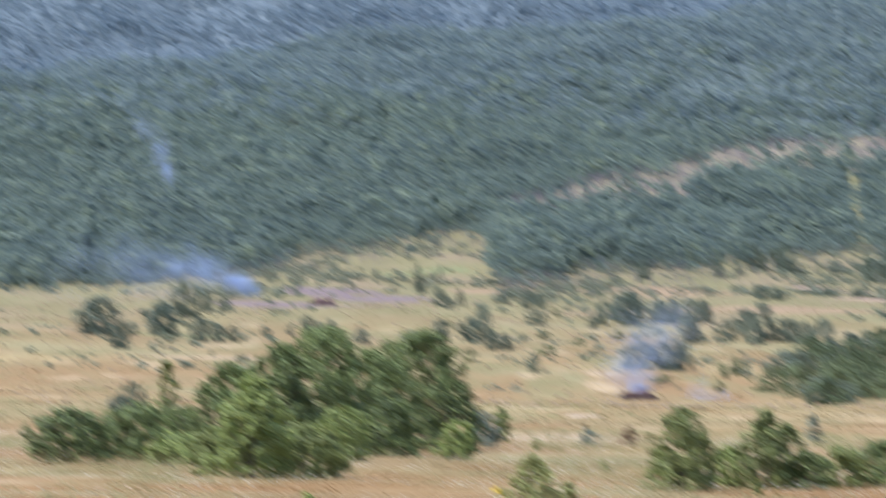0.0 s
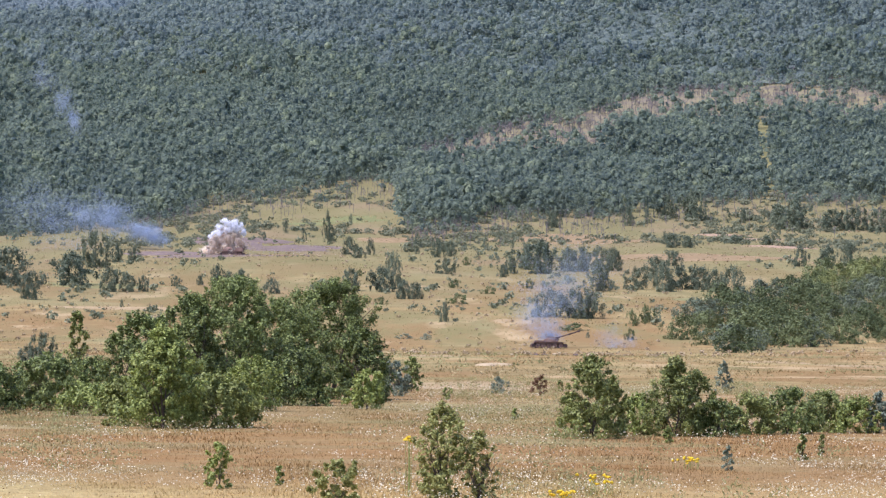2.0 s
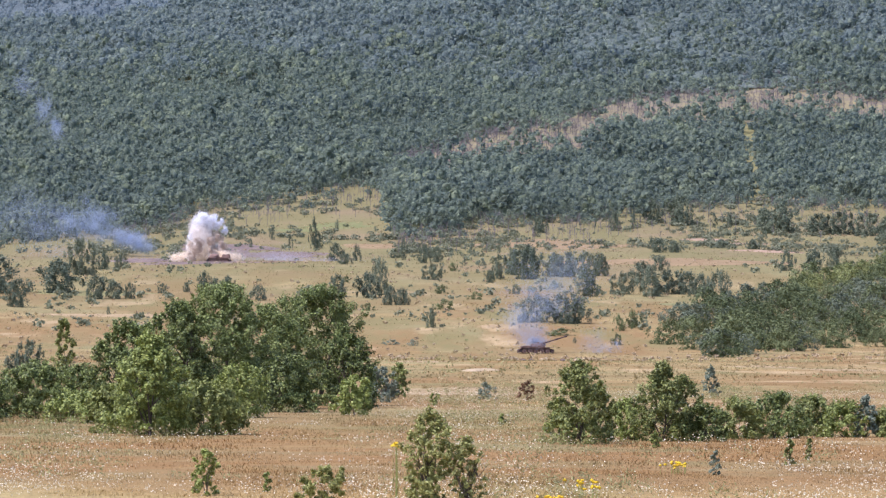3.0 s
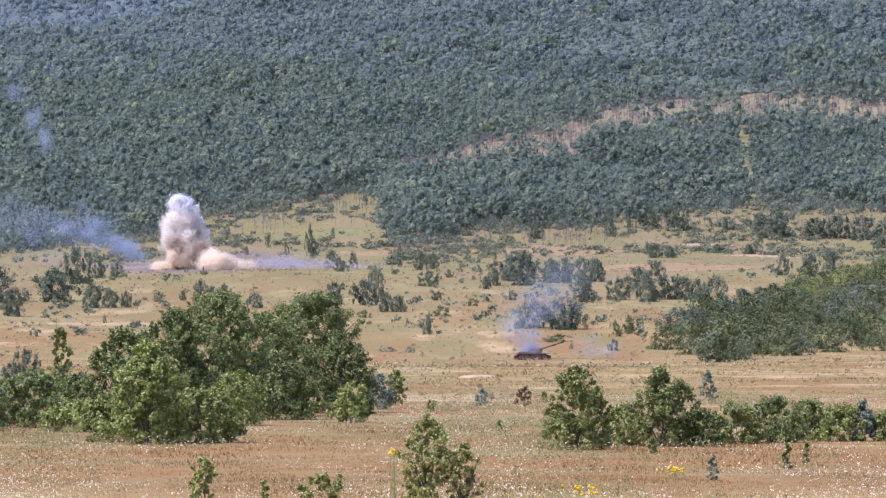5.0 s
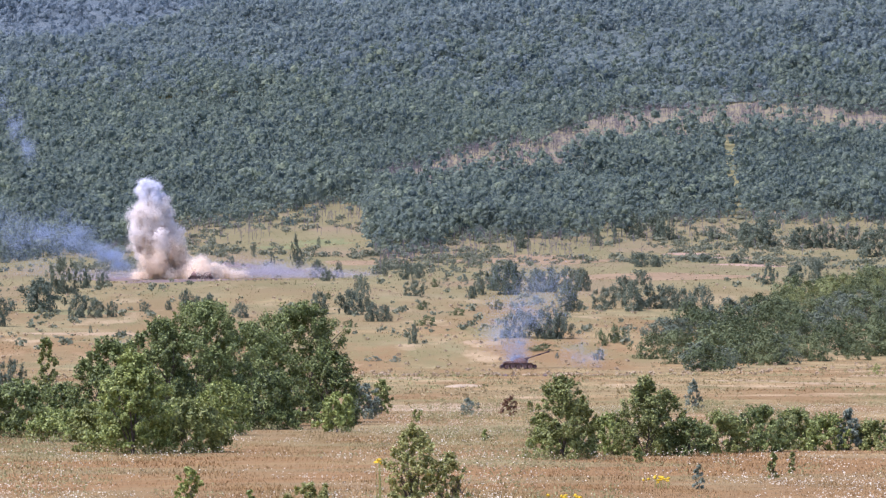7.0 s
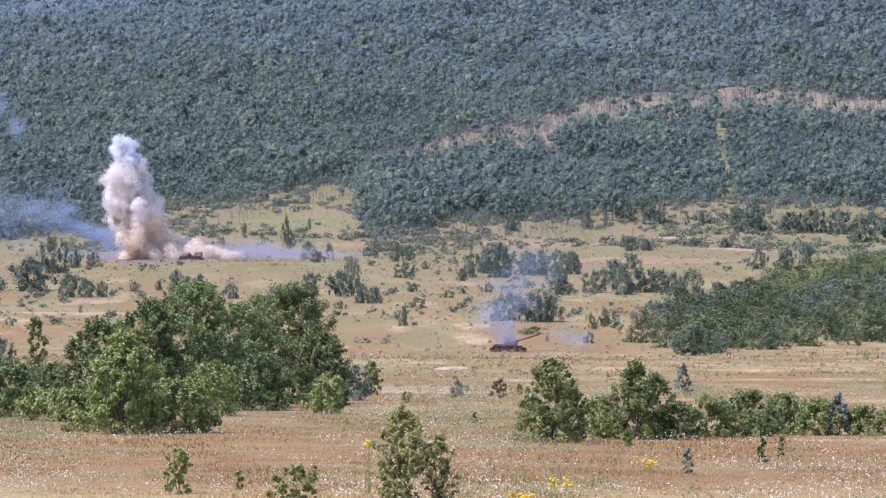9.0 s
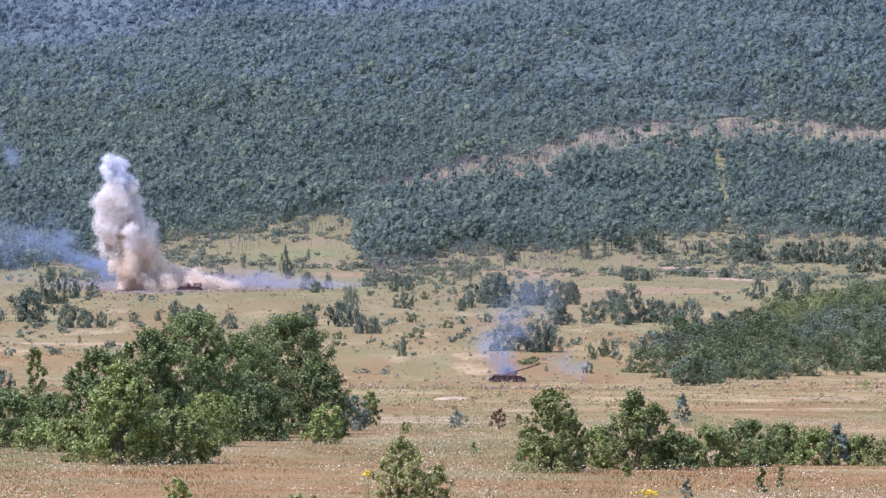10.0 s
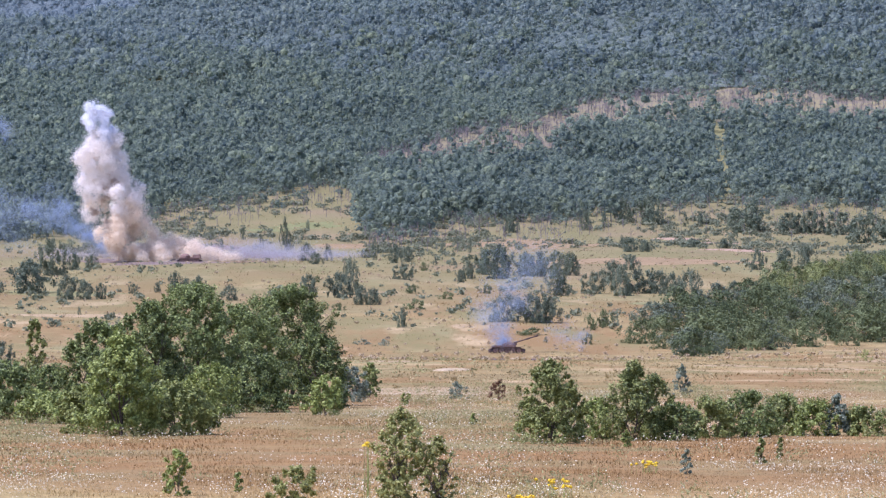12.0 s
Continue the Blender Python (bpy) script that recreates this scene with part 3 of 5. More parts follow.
def dead_saplings():
    rng = np.random.default_rng(9)
    models = [twig_model(rng) for _ in range(6)]
    u, xs, ys = rng.uniform(-0.0172, 0.095, 3000), [], []
    mid, half = np.interp(u, STRIP_BEARING, STRIP_MIDDLE), np.interp(u, STRIP_BEARING, STRIP_HALF, left=0)
    y1 = mid + rng.uniform(-1.0, 1.1, len(u)) * half
    k = (half > 5)
    x1, y1 = (u * y1)[k], y1[k]
    s1 = rng.uniform(2.0, 6.0, len(x1))
    u2 = rng.uniform(-0.07, 0.09, 900)
    e = np.interp(u2, BEARING, EDGE)
    y2 = e - np.abs(rng.normal(0, 75, len(u2))) - 4
    k2 = y2 > 1400
    x2, y2 = (u2 * y2)[k2], y2[k2]
    s2 = rng.uniform(1.5, 4.0, len(x2))
    x, y, s = np.concatenate([x1, x2]), np.concatenate([y1, y2]), np.concatenate([s1, s2])
    v, t = scattered(rng, models, x, y, s)
    tagged(new("dead_saplings", mesh_of("dead_saplings", v, t, DEADWOOD)), "bare grey dead saplings in the clearing and along the wood", "dead saplings", kind="stuff")


dead_saplings()


def strip_floor():
    """Bare and yellow ground of the cleared strip, the ride: long ragged skins on the slope."""
    def ribbon(name, pts, half, material, label, seed):
        rng = np.random.default_rng(seed)
        n = len(pts)
        V = []
        for i, (x, y) in enumerate(pts):
            for k in np.linspace(-1, 1, 7):
                V.append((x + half[i][0] * k * rng.uniform(0.8, 1.15), y + half[i][1] * k * rng.uniform(0.8, 1.15)))
        V = np.array(V)
        Z = ground_z(V[:, 0], V[:, 1]) + (0.6 if "strip" in name else 0.4) + 0.2 * rng.random(len(V))
        t = []
        for i in range(n - 1):
            for j in range(6):
                p = i * 7 + j
                t += [(p, p + 1, p + 8), (p, p + 8, p + 7)]
        tagged(new(name, mesh_of(name, np.column_stack([V, Z]), t, material)), label, "bare ground", kind="structure")

    us = np.linspace(-0.0172, 0.1, 64)
    mid, half = np.interp(us, STRIP_BEARING, STRIP_MIDDLE), np.interp(us, STRIP_BEARING, STRIP_HALF)
    ribbon("cleared_strip", [(u * m, m) for u, m in zip(us, mid)], [(0, h) for h in half], STRIP, "bare brown and yellow cleared strip through the wood", 5)
    ys = np.linspace(1742, 2480, 60)
    ribbon("woodland_ride", [((RIDE + 0.0000022 * (2100 - y)) * y, y) for y in ys], [(2.4, 0)] * 60, LUSH, "narrow yellow-green ride up through the wood", 6)


strip_floor()

# ---- bushes and trees that stand singly ----
def plant(name, x, y, height, radius, mat, label, category, seed, leaf=0.1, clumps=60, per=90, stems=4, pointed=0.0, low=0.1, bark=None, fill=0.45):
    """A bush or tree with its own stems and crown."""
    rng = np.random.default_rng(seed)
    ob = tagged(new(name), label, category)
    ob.location = (x, y, float(ground_z(x, y)))
    v, t = limbs(rng, height, radius, stems, 6 if height != 1.0 else 3)
    part("trunk", mesh_of("trunk", v, t, bark or BARK), None, ob)
    v, t = crown(rng, height, radius, clumps, per, leaf, low, pointed, fill, loose=0.6 if height != 1.0 else 0.5, shoot=1.0 if height != 1.0 else 0.6)
    part("crown", mesh_of("crown", v, t, mat), None, ob)
    return ob


# the clump of trees in the meadow: place, height, half width, leaf, shape
CLUMP = [
    ((-21.2, 246.2, 2.39, 1.92), LEAF_OAK, "tree", 0.0, 70, 110),
    ((-23.6, 236.2, 2.19, 1.85), LEAF_OAK, "tree", 0.0, 60, 100),
    ((-19.5, 253.5, 2.35, 1.27), LEAF_OAK, "tree", 0.1, 40, 90),
    ((-23.1, 286.5, 4.92, 0.83), LEAF_SHRUB, "sapling", 0.5, 44, 60),
    ((-16.3, 241.2, 4.44, 1.94), LEAF_OAK, "tree", 0.1, 80, 120),
    ((-15.4, 265.0, 5.53, 2.07), LEAF_OAK, "tree", 0.15, 110, 120),
    ((-13.6, 273.2, 6.46, 2.81), LEAF_OAK, "tree", 0.15, 145, 120),
    ((-11.5, 282.0, 5.41, 2.33), LEAF_OAK, "tree", 0.1, 105, 110),
    ((-9.0, 296.2, 6.61, 3.11), LEAF_OAK, "tree", 0.15, 155, 125),
    ((-6.9, 286.5, 3.9, 1.41), LEAF_OAK, "tree", 0.1, 60, 90),
    ((-9.9, 269.0, 2.7, 1.8), LEAF_OAK, "bush", 0.0, 60, 100),
    ((-12.9, 203.2, 3.8, 1.75), LEAF_LIGHT, "bush", 0.6, 80, 90),
    ((-10.9, 205.8, 1.84, 1.61), LEAF_SHRUB, "bush", 0.1, 60, 90),
    ((-14.7, 208.2, 1.81, 1.05), LEAF_SHRUB, "bush", 0.1, 50, 80),
    ((-11.4, 249.8, 2.51, 1.34), LEAF_LIGHT, "bush", 0.2, 50, 60),
    ((-6.0, 259.0, 1.82, 0.98), LEAF_LIGHT, "bush", 0.2, 36, 60),
    ((-5.6, 311.8, 1.98, 1.04), LEAF_GREY, "bush", 0.3, 34, 60),
    ((-4.9, 338.2, 2.19, 0.75), LEAF_SHRUB, "bush", 0.6, 30, 60),
    ((-18.0, 233.0, 1.17, 1.56), LEAF_LIGHT, "bush", 0.1, 40, 60),
]
KIND_LABEL = {LEAF_OAK: "dark green broadleaf tree with a dense rounded crown", LEAF_LIGHT: "light green leafy bush at the edge of the trees",
              LEAF_SHRUB: "mid-green upright leafy bush in the meadow", LEAF_GREY: "silvery grey-green bush in the meadow"}
for i, ((x, y, h, r), mat, kind, pointed, clumps, per) in enumerate(CLUMP):
    plant(kind, x, y, h, r, mat, KIND_LABEL[mat], kind, 200 + i, 0.07, int(clumps * 2.1), int(per * 1.4), 4 if kind != "sapling" else 2, pointed, 0.04, fill=0.4)

# the row of bushes on the other side
ROW = [
    ((4.0, 189.0, 2.95, 1.2), LEAF_SHRUB, 0.45, 80, 90),
    ((4.8, 192.2, 1.97, 0.73), LEAF_SHRUB, 0.2, 40, 80),
    ((3.4, 192.2, 1.12, 0.6), LEAF_LIGHT, 0.2, 30, 60),
    ((6.1, 196.5, 1.45, 0.88), LEAF_LIGHT, 0.2, 40, 70),
    ((7.3, 194.2, 2.77, 1.25), LEAF_SHRUB, 0.5, 75, 90),
    ((8.3, 198.8, 2.31, 0.93), LEAF_SHRUB, 0.2, 50, 90),
    ((8.9, 194.2, 1.26, 0.91), LEAF_OAK, 0.1, 44, 80),
    ((10.4, 198.8, 1.42, 1.06), LEAF_SHRUB, 0.2, 50, 80),
    ((12.0, 201.0, 1.57, 1.23), LEAF_OAK, 0.1, 56, 90),
    ((13.9, 205.8, 1.47, 1.1), LEAF_SHRUB, 0.2, 50, 80),
    ((14.9, 203.2, 1.27, 0.91), LEAF_LIGHT, 0.2, 40, 70),
    ((15.8, 203.2, 1.54, 0.59), LEAF_GREY, 0.6, 34, 60),
    ((16.9, 203.2, 1.04, 0.91), LEAF_SHRUB, 0.2, 40, 70),
    ((18.7, 203.2, 1.18, 1.13), LEAF_SHRUB, 0.2, 44, 70),
    ((16.4, 347.5, 1.94, 0.62), LEAF_GREY, 0.65, 30, 50),
    ((1.0, 329.0, 0.95, 0.59), LEAF_GREY, 0.4, 20, 40),
    ((-2.2, 296.2, 0.66, 0.33), LEAF_LIGHT, 0.3, 12, 30),
    ((5.1, 341.5, 0.69, 0.27), LEAF_SHRUB, 0.3, 12, 30),
    ((57.9, 695.5, 1.4, 1.09), LEAF_LIGHT, 0.2, 16, 30),
    ((1.4, 230.0, 0.46, 0.18), LEAF_LIGHT, 0.3, 10, 26),
    ((6.6, 182.2, 0.57, 0.18), LEAF_LIGHT, 0.3, 12, 30),
    ((9.9, 157.5, 0.77, 0.16), LEAF_SHRUB, 0.5, 14, 30),
    ((11.0, 165.0, 0.66, 0.11), LEAF_SHRUB, 0.5, 10, 26),
    ((7.0, 145.8, 0.65, 0.16), LEAF_GREY, 0.3, 10, 20),
]
for i, ((x, y, h, r), mat, pointed, clumps, per) in enumerate(ROW):
    plant("bush", x, y, h, r, mat, KIND_LABEL[mat].replace("at the edge of the trees", "in the dry meadow").replace("tree with a dense rounded crown", "bush with a dense crown"), "bush", 300 + i, 0.052, int(clumps * 1.8), int(per * 1.35), 4, pointed, 0.02, fill=0.5)

BROWN_LEAF = leaf_material("withered_leaves", (0.13, 0.07, 0.04), (0.20, 0.11, 0.06), (0.27, 0.16, 0.09))
OPEN_LEAF = leaf_material("open_shrub_leaves", (0.15, 0.165, 0.05), (0.23, 0.24, 0.065), (0.46, 0.46, 0.17), least=-0.3)
x, y, h, r = (3.5, 323.2, 1.15, 0.54)
plant("bush", x, y, h, r, BROWN_LEAF, "withered reddish-brown bush in the meadow", "bush", 350, 0.08, 20, 30, 5, 0.2, 0.05)
x, y, h, r = (-1.0, 118.2, 2.16, 0.71)
plant("shrub", x, y, h, r, OPEN_LEAF, "open olive-green shrub with bare twigs in dry grass", "shrub", 351, 0.045, 150, 50, 9, 0.25, 0.02, fill=0.6)
x, y, h, r = (-0.1, 118.2, 1.53, 0.48)
plant("shrub", x, y, h, r, OPEN_LEAF, "straggling olive-green shrub with withered twigs", "shrub", 352, 0.042, 80, 38, 8, 0.1, 0.02, fill=0.6)
x, y, h, r = (-6.6, 125.8, 1.07, 0.34)
plant("shrub", x, y, h, r, LEAF_LIGHT, "small light green shrub in dry grass", "shrub", 353, 0.045, 40, 50, 4, 0.3, 0.05)
x, y, h, r = (-5.2, 128.5, 0.49, 0.11)
plant("shrub", x, y, h, r, LEAF_LIGHT, "small light green shrub in dry grass", "shrub", 354, 0.04, 20, 40, 3, 0.3, 0.05)
x, y, h, r = (-3.0, 101.5, 1.28, 0.36)
plant("shrub", x, y, h, r, OPEN_LEAF, "small flat-topped shrub on thin stems", "shrub", 355, 0.045, 52, 60, 4, -0.6, 0.35)
x, y, h, r = (-2.6, 103.0, 0.57, 0.25)
plant("shrub", x, y, h, r, OPEN_LEAF, "small olive-green shrub in dry grass", "shrub", 356, 0.04, 22, 40, 3, 0.1, 0.1)

# scrub bushes further out: a few models, each built once and then copied
def scrub_model(name, seed, height, radius, mat, label, clumps, per, leaf, pointed, stems=3):
    return plant(name, 0.0, -200.0 - seed, height, radius, mat, label, "bush", seed, leaf, clumps, per, stems, pointed, 0.02, fill=0.6)


def place_copies(models, spots, group):
    """Stand copies of unit models at (x, y, height, half width)."""
    rng = random.Random(len(spots))
    for x, y, h, r in spots:
        model = models[int(rng.random() ** 1.3 * len(models))]
        ob = copy_thing(model, pose(x, y, float(ground_z(x, y)) - 0.05, 0, 0, rng.uniform(0, 360)))
        ob.scale = (r * 1.15, r * 1.15, h)
        tagged(ob, group=group)


SCRUB = [scrub_model("scrub_bush", 400 + i, 1.0, 1.0, LEAF_SCRUB, "dark green scrub bush on the dry slope", 50, 60, 0.05, p) for i, p in enumerate((0.05, 0.25, 0.15, 0.0))]
SPIRE = [scrub_model("scrub_tree", 410 + i, 1.0, 1.0, LEAF_SCRUB, "slim dark green young tree on the slope", 26, 44, 0.06, 0.6) for i in range(2)]
THICK = [scrub_model("thicket_bush", 420 + i, 1.0, 1.0, m, l, 48, 46, 0.05, p) for i, (m, l, p) in enumerate([
    (LEAF_FIELD, "mid-green bush in a broad thicket", 0.1), (LEAF_FIELD, "mid-green bush in a broad thicket", 0.25),
    (LEAF_SCRUB, "dark green bush in a broad thicket", 0.15)])]
SUNNY = [scrub_model("thicket_bush", 425, 1.0, 1.0, LEAF_SUNNY, "yellow-green bush at the back of a broad thicket", 48, 46, 0.05, 0.1)]
LOWSCRUB = [scrub_model("low_bush", 430 + i, 1.0, 1.0, LEAF_GREY if i else LEAF_FIELD, "low grey-green bush among dry grass" if i else "low green bush among dry grass", 24, 44, 0.075, 0.1) for i in range(2)]

NEAR_SCRUB = [
    (-93.4, 1143.0, 6.63, 5.1), (-95.8, 1240.5, 8.03, 3.32), (-93.3, 1282.0, 3.72, 1.86), (-89.3, 1286.5, 3.16, 1.72), (-83.4, 1121.5, 4.76, 2.25), (-79.4, 1122.5, 3.51, 2.0), (-75.9, 1123.0, 3.26, 1.13),
    (-107.0, 1136.0, 7.61, 5.07), (-96.7, 1077.5, 5.41, 2.4), (-47.5, 543.0, 3.1, 1.35), (-50.6, 562.0, 1.7, 1.3), (-45.0, 560.0, 1.2, 0.8),
    (-60.4, 1141.0, 4.58, 1.53), (-57.8, 1140.5, 3.31, 2.04), (-55.6, 1153.0, 3.09, 1.67), (-47.1, 1115.5, 2.99, 1.62), (-64.9, 1150.0, 2.05, 0.77), (-70.1, 1146.0, 2.05, 1.02),
]
MID_SCRUB = [
    (-30.0, 1125.0, 4.52, 2.26), (-23.2, 1118.5, 4.99, 2.75), (-20.8, 1134.0, 7.09, 2.02), (-17.4, 1082.5, 3.62, 1.69), (-15.0, 1081.0, 3.14, 1.69), (-9.5, 1214.0, 3.39, 2.57),
    (-32.7, 1307.5, 2.63, 1.75), (-36.4, 1349.5, 4.22, 1.81), (-12.5, 1330.0, 4.45, 1.63), (-9.3, 1341.5, 3.89, 1.5), (-7.8, 975.0, 3.48, 1.09),
    (12.8, 988.5, 4.85, 3.31), (17.1, 984.0, 5.05, 3.07), (20.2, 983.5, 4.83, 2.63), (10.7, 1257.5, 5.61, 4.21), (13.9, 1234.5, 7.16, 3.86), (6.3, 1229.5, 3.84, 1.92), (4.2, 1209.0, 2.7, 1.21),
    (20.4, 1255.0, 5.04, 3.36), (23.9, 1250.5, 5.58, 3.07), (28.3, 1262.5, 5.07, 2.82), (31.7, 1257.0, 5.05, 2.24), (25.5, 1138.5, 5.34, 3.05), (34.4, 1158.0, 4.39, 2.84),
]
MORE_SCRUB = [
    (40.7, 1224.0, 4.64, 2.73), (40.3, 1143.0, 5.87, 2.55), (44.8, 1159.0, 4.91, 3.36), (49.3, 1158.5, 4.65, 2.84), (51.7, 1142.0, 4.59, 2.55), (54.4, 1117.5, 5.74, 2.49),
    (79.4, 1279.0, 4.57, 1.86), (86.1, 1273.5, 5.12, 2.84), (93.7, 1304.5, 4.66, 2.18), (66.2, 1150.0, 2.57, 1.8), (47.8, 1282.0, 3.43, 2.0), (58.0, 1618.5, 6.86, 2.89), (65.7, 1609.5, 8.62, 4.31),
    (82.0, 1612.0, 3.24, 1.08), (95.3, 1564.0, 8.03, 5.93), (91.8, 1594.0, 5.69, 4.27), (106.5, 1549.5, 5.88, 4.5), (113.1, 1544.5, 6.55, 4.14), (120.4, 1528.0, 6.14, 4.77), (123.4, 1462.5, 7.83, 5.55), (131.2, 1458.5, 7.49, 4.88),
    (20.8, 1540.0, 4.81, 2.41), (44.0, 1566.0, 5.24, 1.75), (51.0, 1382.0, 3.39, 2.16), (54.9, 1381.5, 2.77, 1.54), (70.0, 1423.0, 2.22, 3.18), (78.4, 1416.5, 2.53, 1.58),
]
SPIRES = [(-45.3, 1453.5, 7.79, 1.46), (-44.1, 1454.0, 4.22, 1.46), (-18.4, 1365.0, 5.48, 0.91), (0.0, 1394.0, 3.42, 0.78), (-30.8, 1351.5, 3.92, 1.36), (76.4, 1600.0, 4.29, 0.89), (-2.0, 1311.5, 2.05, 0.59),
          (7.5, 1404.5, 3.76, 0.78), (50.2, 1584.0, 4.24, 0.88), (-52.1, 1450.5, 3.56, 0.81), (-63.1, 1443.5, 2.58, 0.81), (49.7, 1409.0, 3.14, 0.79), (-75.1, 1045.0, 1.75, 0.47), (18.8, 925.5, 1.03, 0.41), (-59.2, 1499.0, 3.35, 0.84), (-41.4, 1553.5, 3.12, 0.87)]
LOWS = [(-5.7, 1051.5, 1.88, 1.88), (0.7, 1108.0, 1.48, 1.48), (-6.9, 1140.5, 1.78, 1.27), (16.5, 946.5, 1.27, 2.32), (30.9, 969.0, 3.03, 1.3), (28.0, 960.5, 2.68, 1.07), (-14.8, 923.0, 0.82, 1.24), (-10.7, 919.5, 1.03, 0.82),
        (-21.7, 1056.0, 1.41, 1.18), (-37.9, 1117.5, 1.75, 0.87), (26.3, 919.5, 1.85, 0.82), (2.3, 1312.0, 1.76, 1.02), (-4.8, 1269.0, 1.98, 0.99), (-29.7, 1189.5, 1.33, 1.06), (9.7, 1146.5, 1.79, 1.15), (19.2, 1181.0, 1.85, 1.58)]
place_copies(SCRUB, NEAR_SCRUB + MID_SCRUB + MORE_SCRUB, "scrub bushes on the slope")
place_copies(SPIRE, SPIRES, "young trees on the slope")
place_copies(LOWSCRUB, LOWS, "low bushes in the grass")


def thicket():
    """The broad stand of bushes on the flat, closing up away from its ragged near edge."""
    rng = random.Random(5)
    spots = []
    front = [(29.7, 916.0), (32.9, 903.5), (39.5, 893.0), (40.3, 810.5), (51.0, 885.0), (61.8, 899.5), (81.8, 934.5), (98.5, 943.5)]
    back = [(32.7, 972.5), (44.2, 999.5), (60.0, 1063.0), (78.0, 1193.5), (90.9, 1261.0), (104.3, 1305.0), (141.2, 1352.0)]
    fu, fy = [p[0] / p[1] for p in front], [p[1] for p in front]
    bu, by = [p[0] / p[1] for p in back], [p[1] for p in back]
    y = min(fy)
    while y < max(by):
        u = fu[0]
        while u < fu[-1]:
            u += rng.uniform(6.0, 11.5) / y
            yy = y + rng.uniform(-4, 4)
            lo, hi = np.interp(u, fu, fy), np.interp(u, bu, by)
            if lo < yy < hi and (rng.random() < 0.85 or yy < lo + 12):
                high = 2.0 + 3.4 * rng.random() ** 1.2
                spots.append((u * yy, yy, high, high * rng.uniform(0.7, 1.05)))
        y += 10.5
    place_copies(THICK, [p for p in spots if p[1] < 1120 + p[0] * 0.2], "bushes of the broad thicket")
    place_copies(SUNNY + THICK[:1], [p for p in spots if p[1] >= 1120 + p[0] * 0.2], "bushes of the broad thicket")


thicket()


def slope_specks():
    """Countless small shrubs, tussocks and thistles over the slope."""
    rng = np.random.default_rng(77)
    models = []
    for _ in range(6):
        w, o = balls(rng, 24, 0.5)
        models.append(leaves(rng, w * [0.5, 0.5, 0.34] + [0, 0, 0.3], unit(o + [0, 0, 0.5]), 0.19, 0.65))
    y = rng.uniform(960, 1760, 2500)
    u = rng.uniform(-0.125, 0.1, len(y))
    x = u * y
    k = (y < np.interp(u, BEARING, EDGE) - 5) & (np.sin(x * 0.06 + 1) + np.sin(y * 0.045) + rng.normal(0, 0.8, len(y)) > 0.15)
    x, y = x[k], y[k]
    v, t = scattered(rng, models, x, y, 0.6 + 2.4 * rng.random(len(x)) ** 3)
    tagged(new("slope_shrubs", mesh_of("slope_shrubs", v, t, LEAF_HEATH)), "small green tussocks and shrubs scattered over the slope", "shrubs", kind="stuff")
    y = rng.uniform(700, 1600, 1500)
    x = rng.uniform(-0.125, 0.1, len(y)) * y
    k = (y < np.interp(x / y, BEARING, EDGE) - 5)
    v, t = scattered(rng, models, x[k], y[k], rng.uniform(0.3, 1.1, k.sum()))
    tagged(new("pale_tussocks", mesh_of("pale_tussocks", v, t, SAND)), "pale dry tussocks scattered over the slope", "tussocks", kind="stuff")


slope_specks()


def patch_fringe():
    """Grass and low herbs that grow over the edges of the bare and fresh patches."""
    rng = np.random.default_rng(83)
    models = []
    for _ in range(6):
        w, o = balls(rng, 10, 0.4)
        models.append(leaves(rng, w * [0.8, 0.8, 0.25] + [0, 0, 0.2], unit(o + [0, 0, 0.9]), 0.24, 0.5, 0.4))
    xs, ys = [], []
    for name, (px, py), rx, ry, mat, label, lift in PATCHES:
        n = int(4 * (rx + ry))
        a, r = rng.random(n) * 6.283, rng.uniform(0.35, 1.25, n)
        xs.append(px + np.cos(a) * rx * r)
        ys.append(py + np.sin(a) * ry * r)
    x, y = np.concatenate(xs), np.concatenate(ys)
    v, t = scattered(rng, models, x, y, (0.25 + 0.5 * rng.random(len(x)) ** 2) * (0.5 + y / 1600))
    tagged(new("patch_fringe", mesh_of("patch_fringe", v, t, TUSSOCK)), "khaki grass tussocks growing over bare patches of ground", "tussocks", kind="stuff")


patch_fringe()


def field_tussocks():
    """Low khaki tussocks and seeding weeds, in drifts over the flat meadow."""
    rng = np.random.default_rng(79)
    models = []
    for _ in range(6):
        w, o = balls(rng, 9, 0.3)
        models.append(leaves(rng, w * [0.75, 0.75, 0.3] + [0, 0, 0.25], unit(o + [0, 0, 0.7]), 0.26, 0.5))
    for name, mat, label, count, phase in (("field_tussocks", TUSSOCK, "khaki grass tussocks in drifts over the dry meadow", 4200, 0.0),
                                           ("green_tussocks", WEED, "pale green weed tussocks over the dry meadow", 1700, 2.0)):
        y = rng.uniform(430, 1050, count)
        x = rng.uniform(-0.12, 0.1, count) * y
        k = np.sin(x * 0.11 + phase) + np.sin(y * 0.03 + 2 * phase) + np.sin(x * 0.05 - y * 0.02 + phase) + rng.normal(0, 0.8, count) > 0.4
        v, t = scattered(rng, models, x[k], y[k], 0.25 + 0.6 * rng.random(k.sum()) ** 2)
        tagged(new(name, mesh_of(name, v, t, mat)), label, "tussocks", kind="stuff")


field_tussocks()


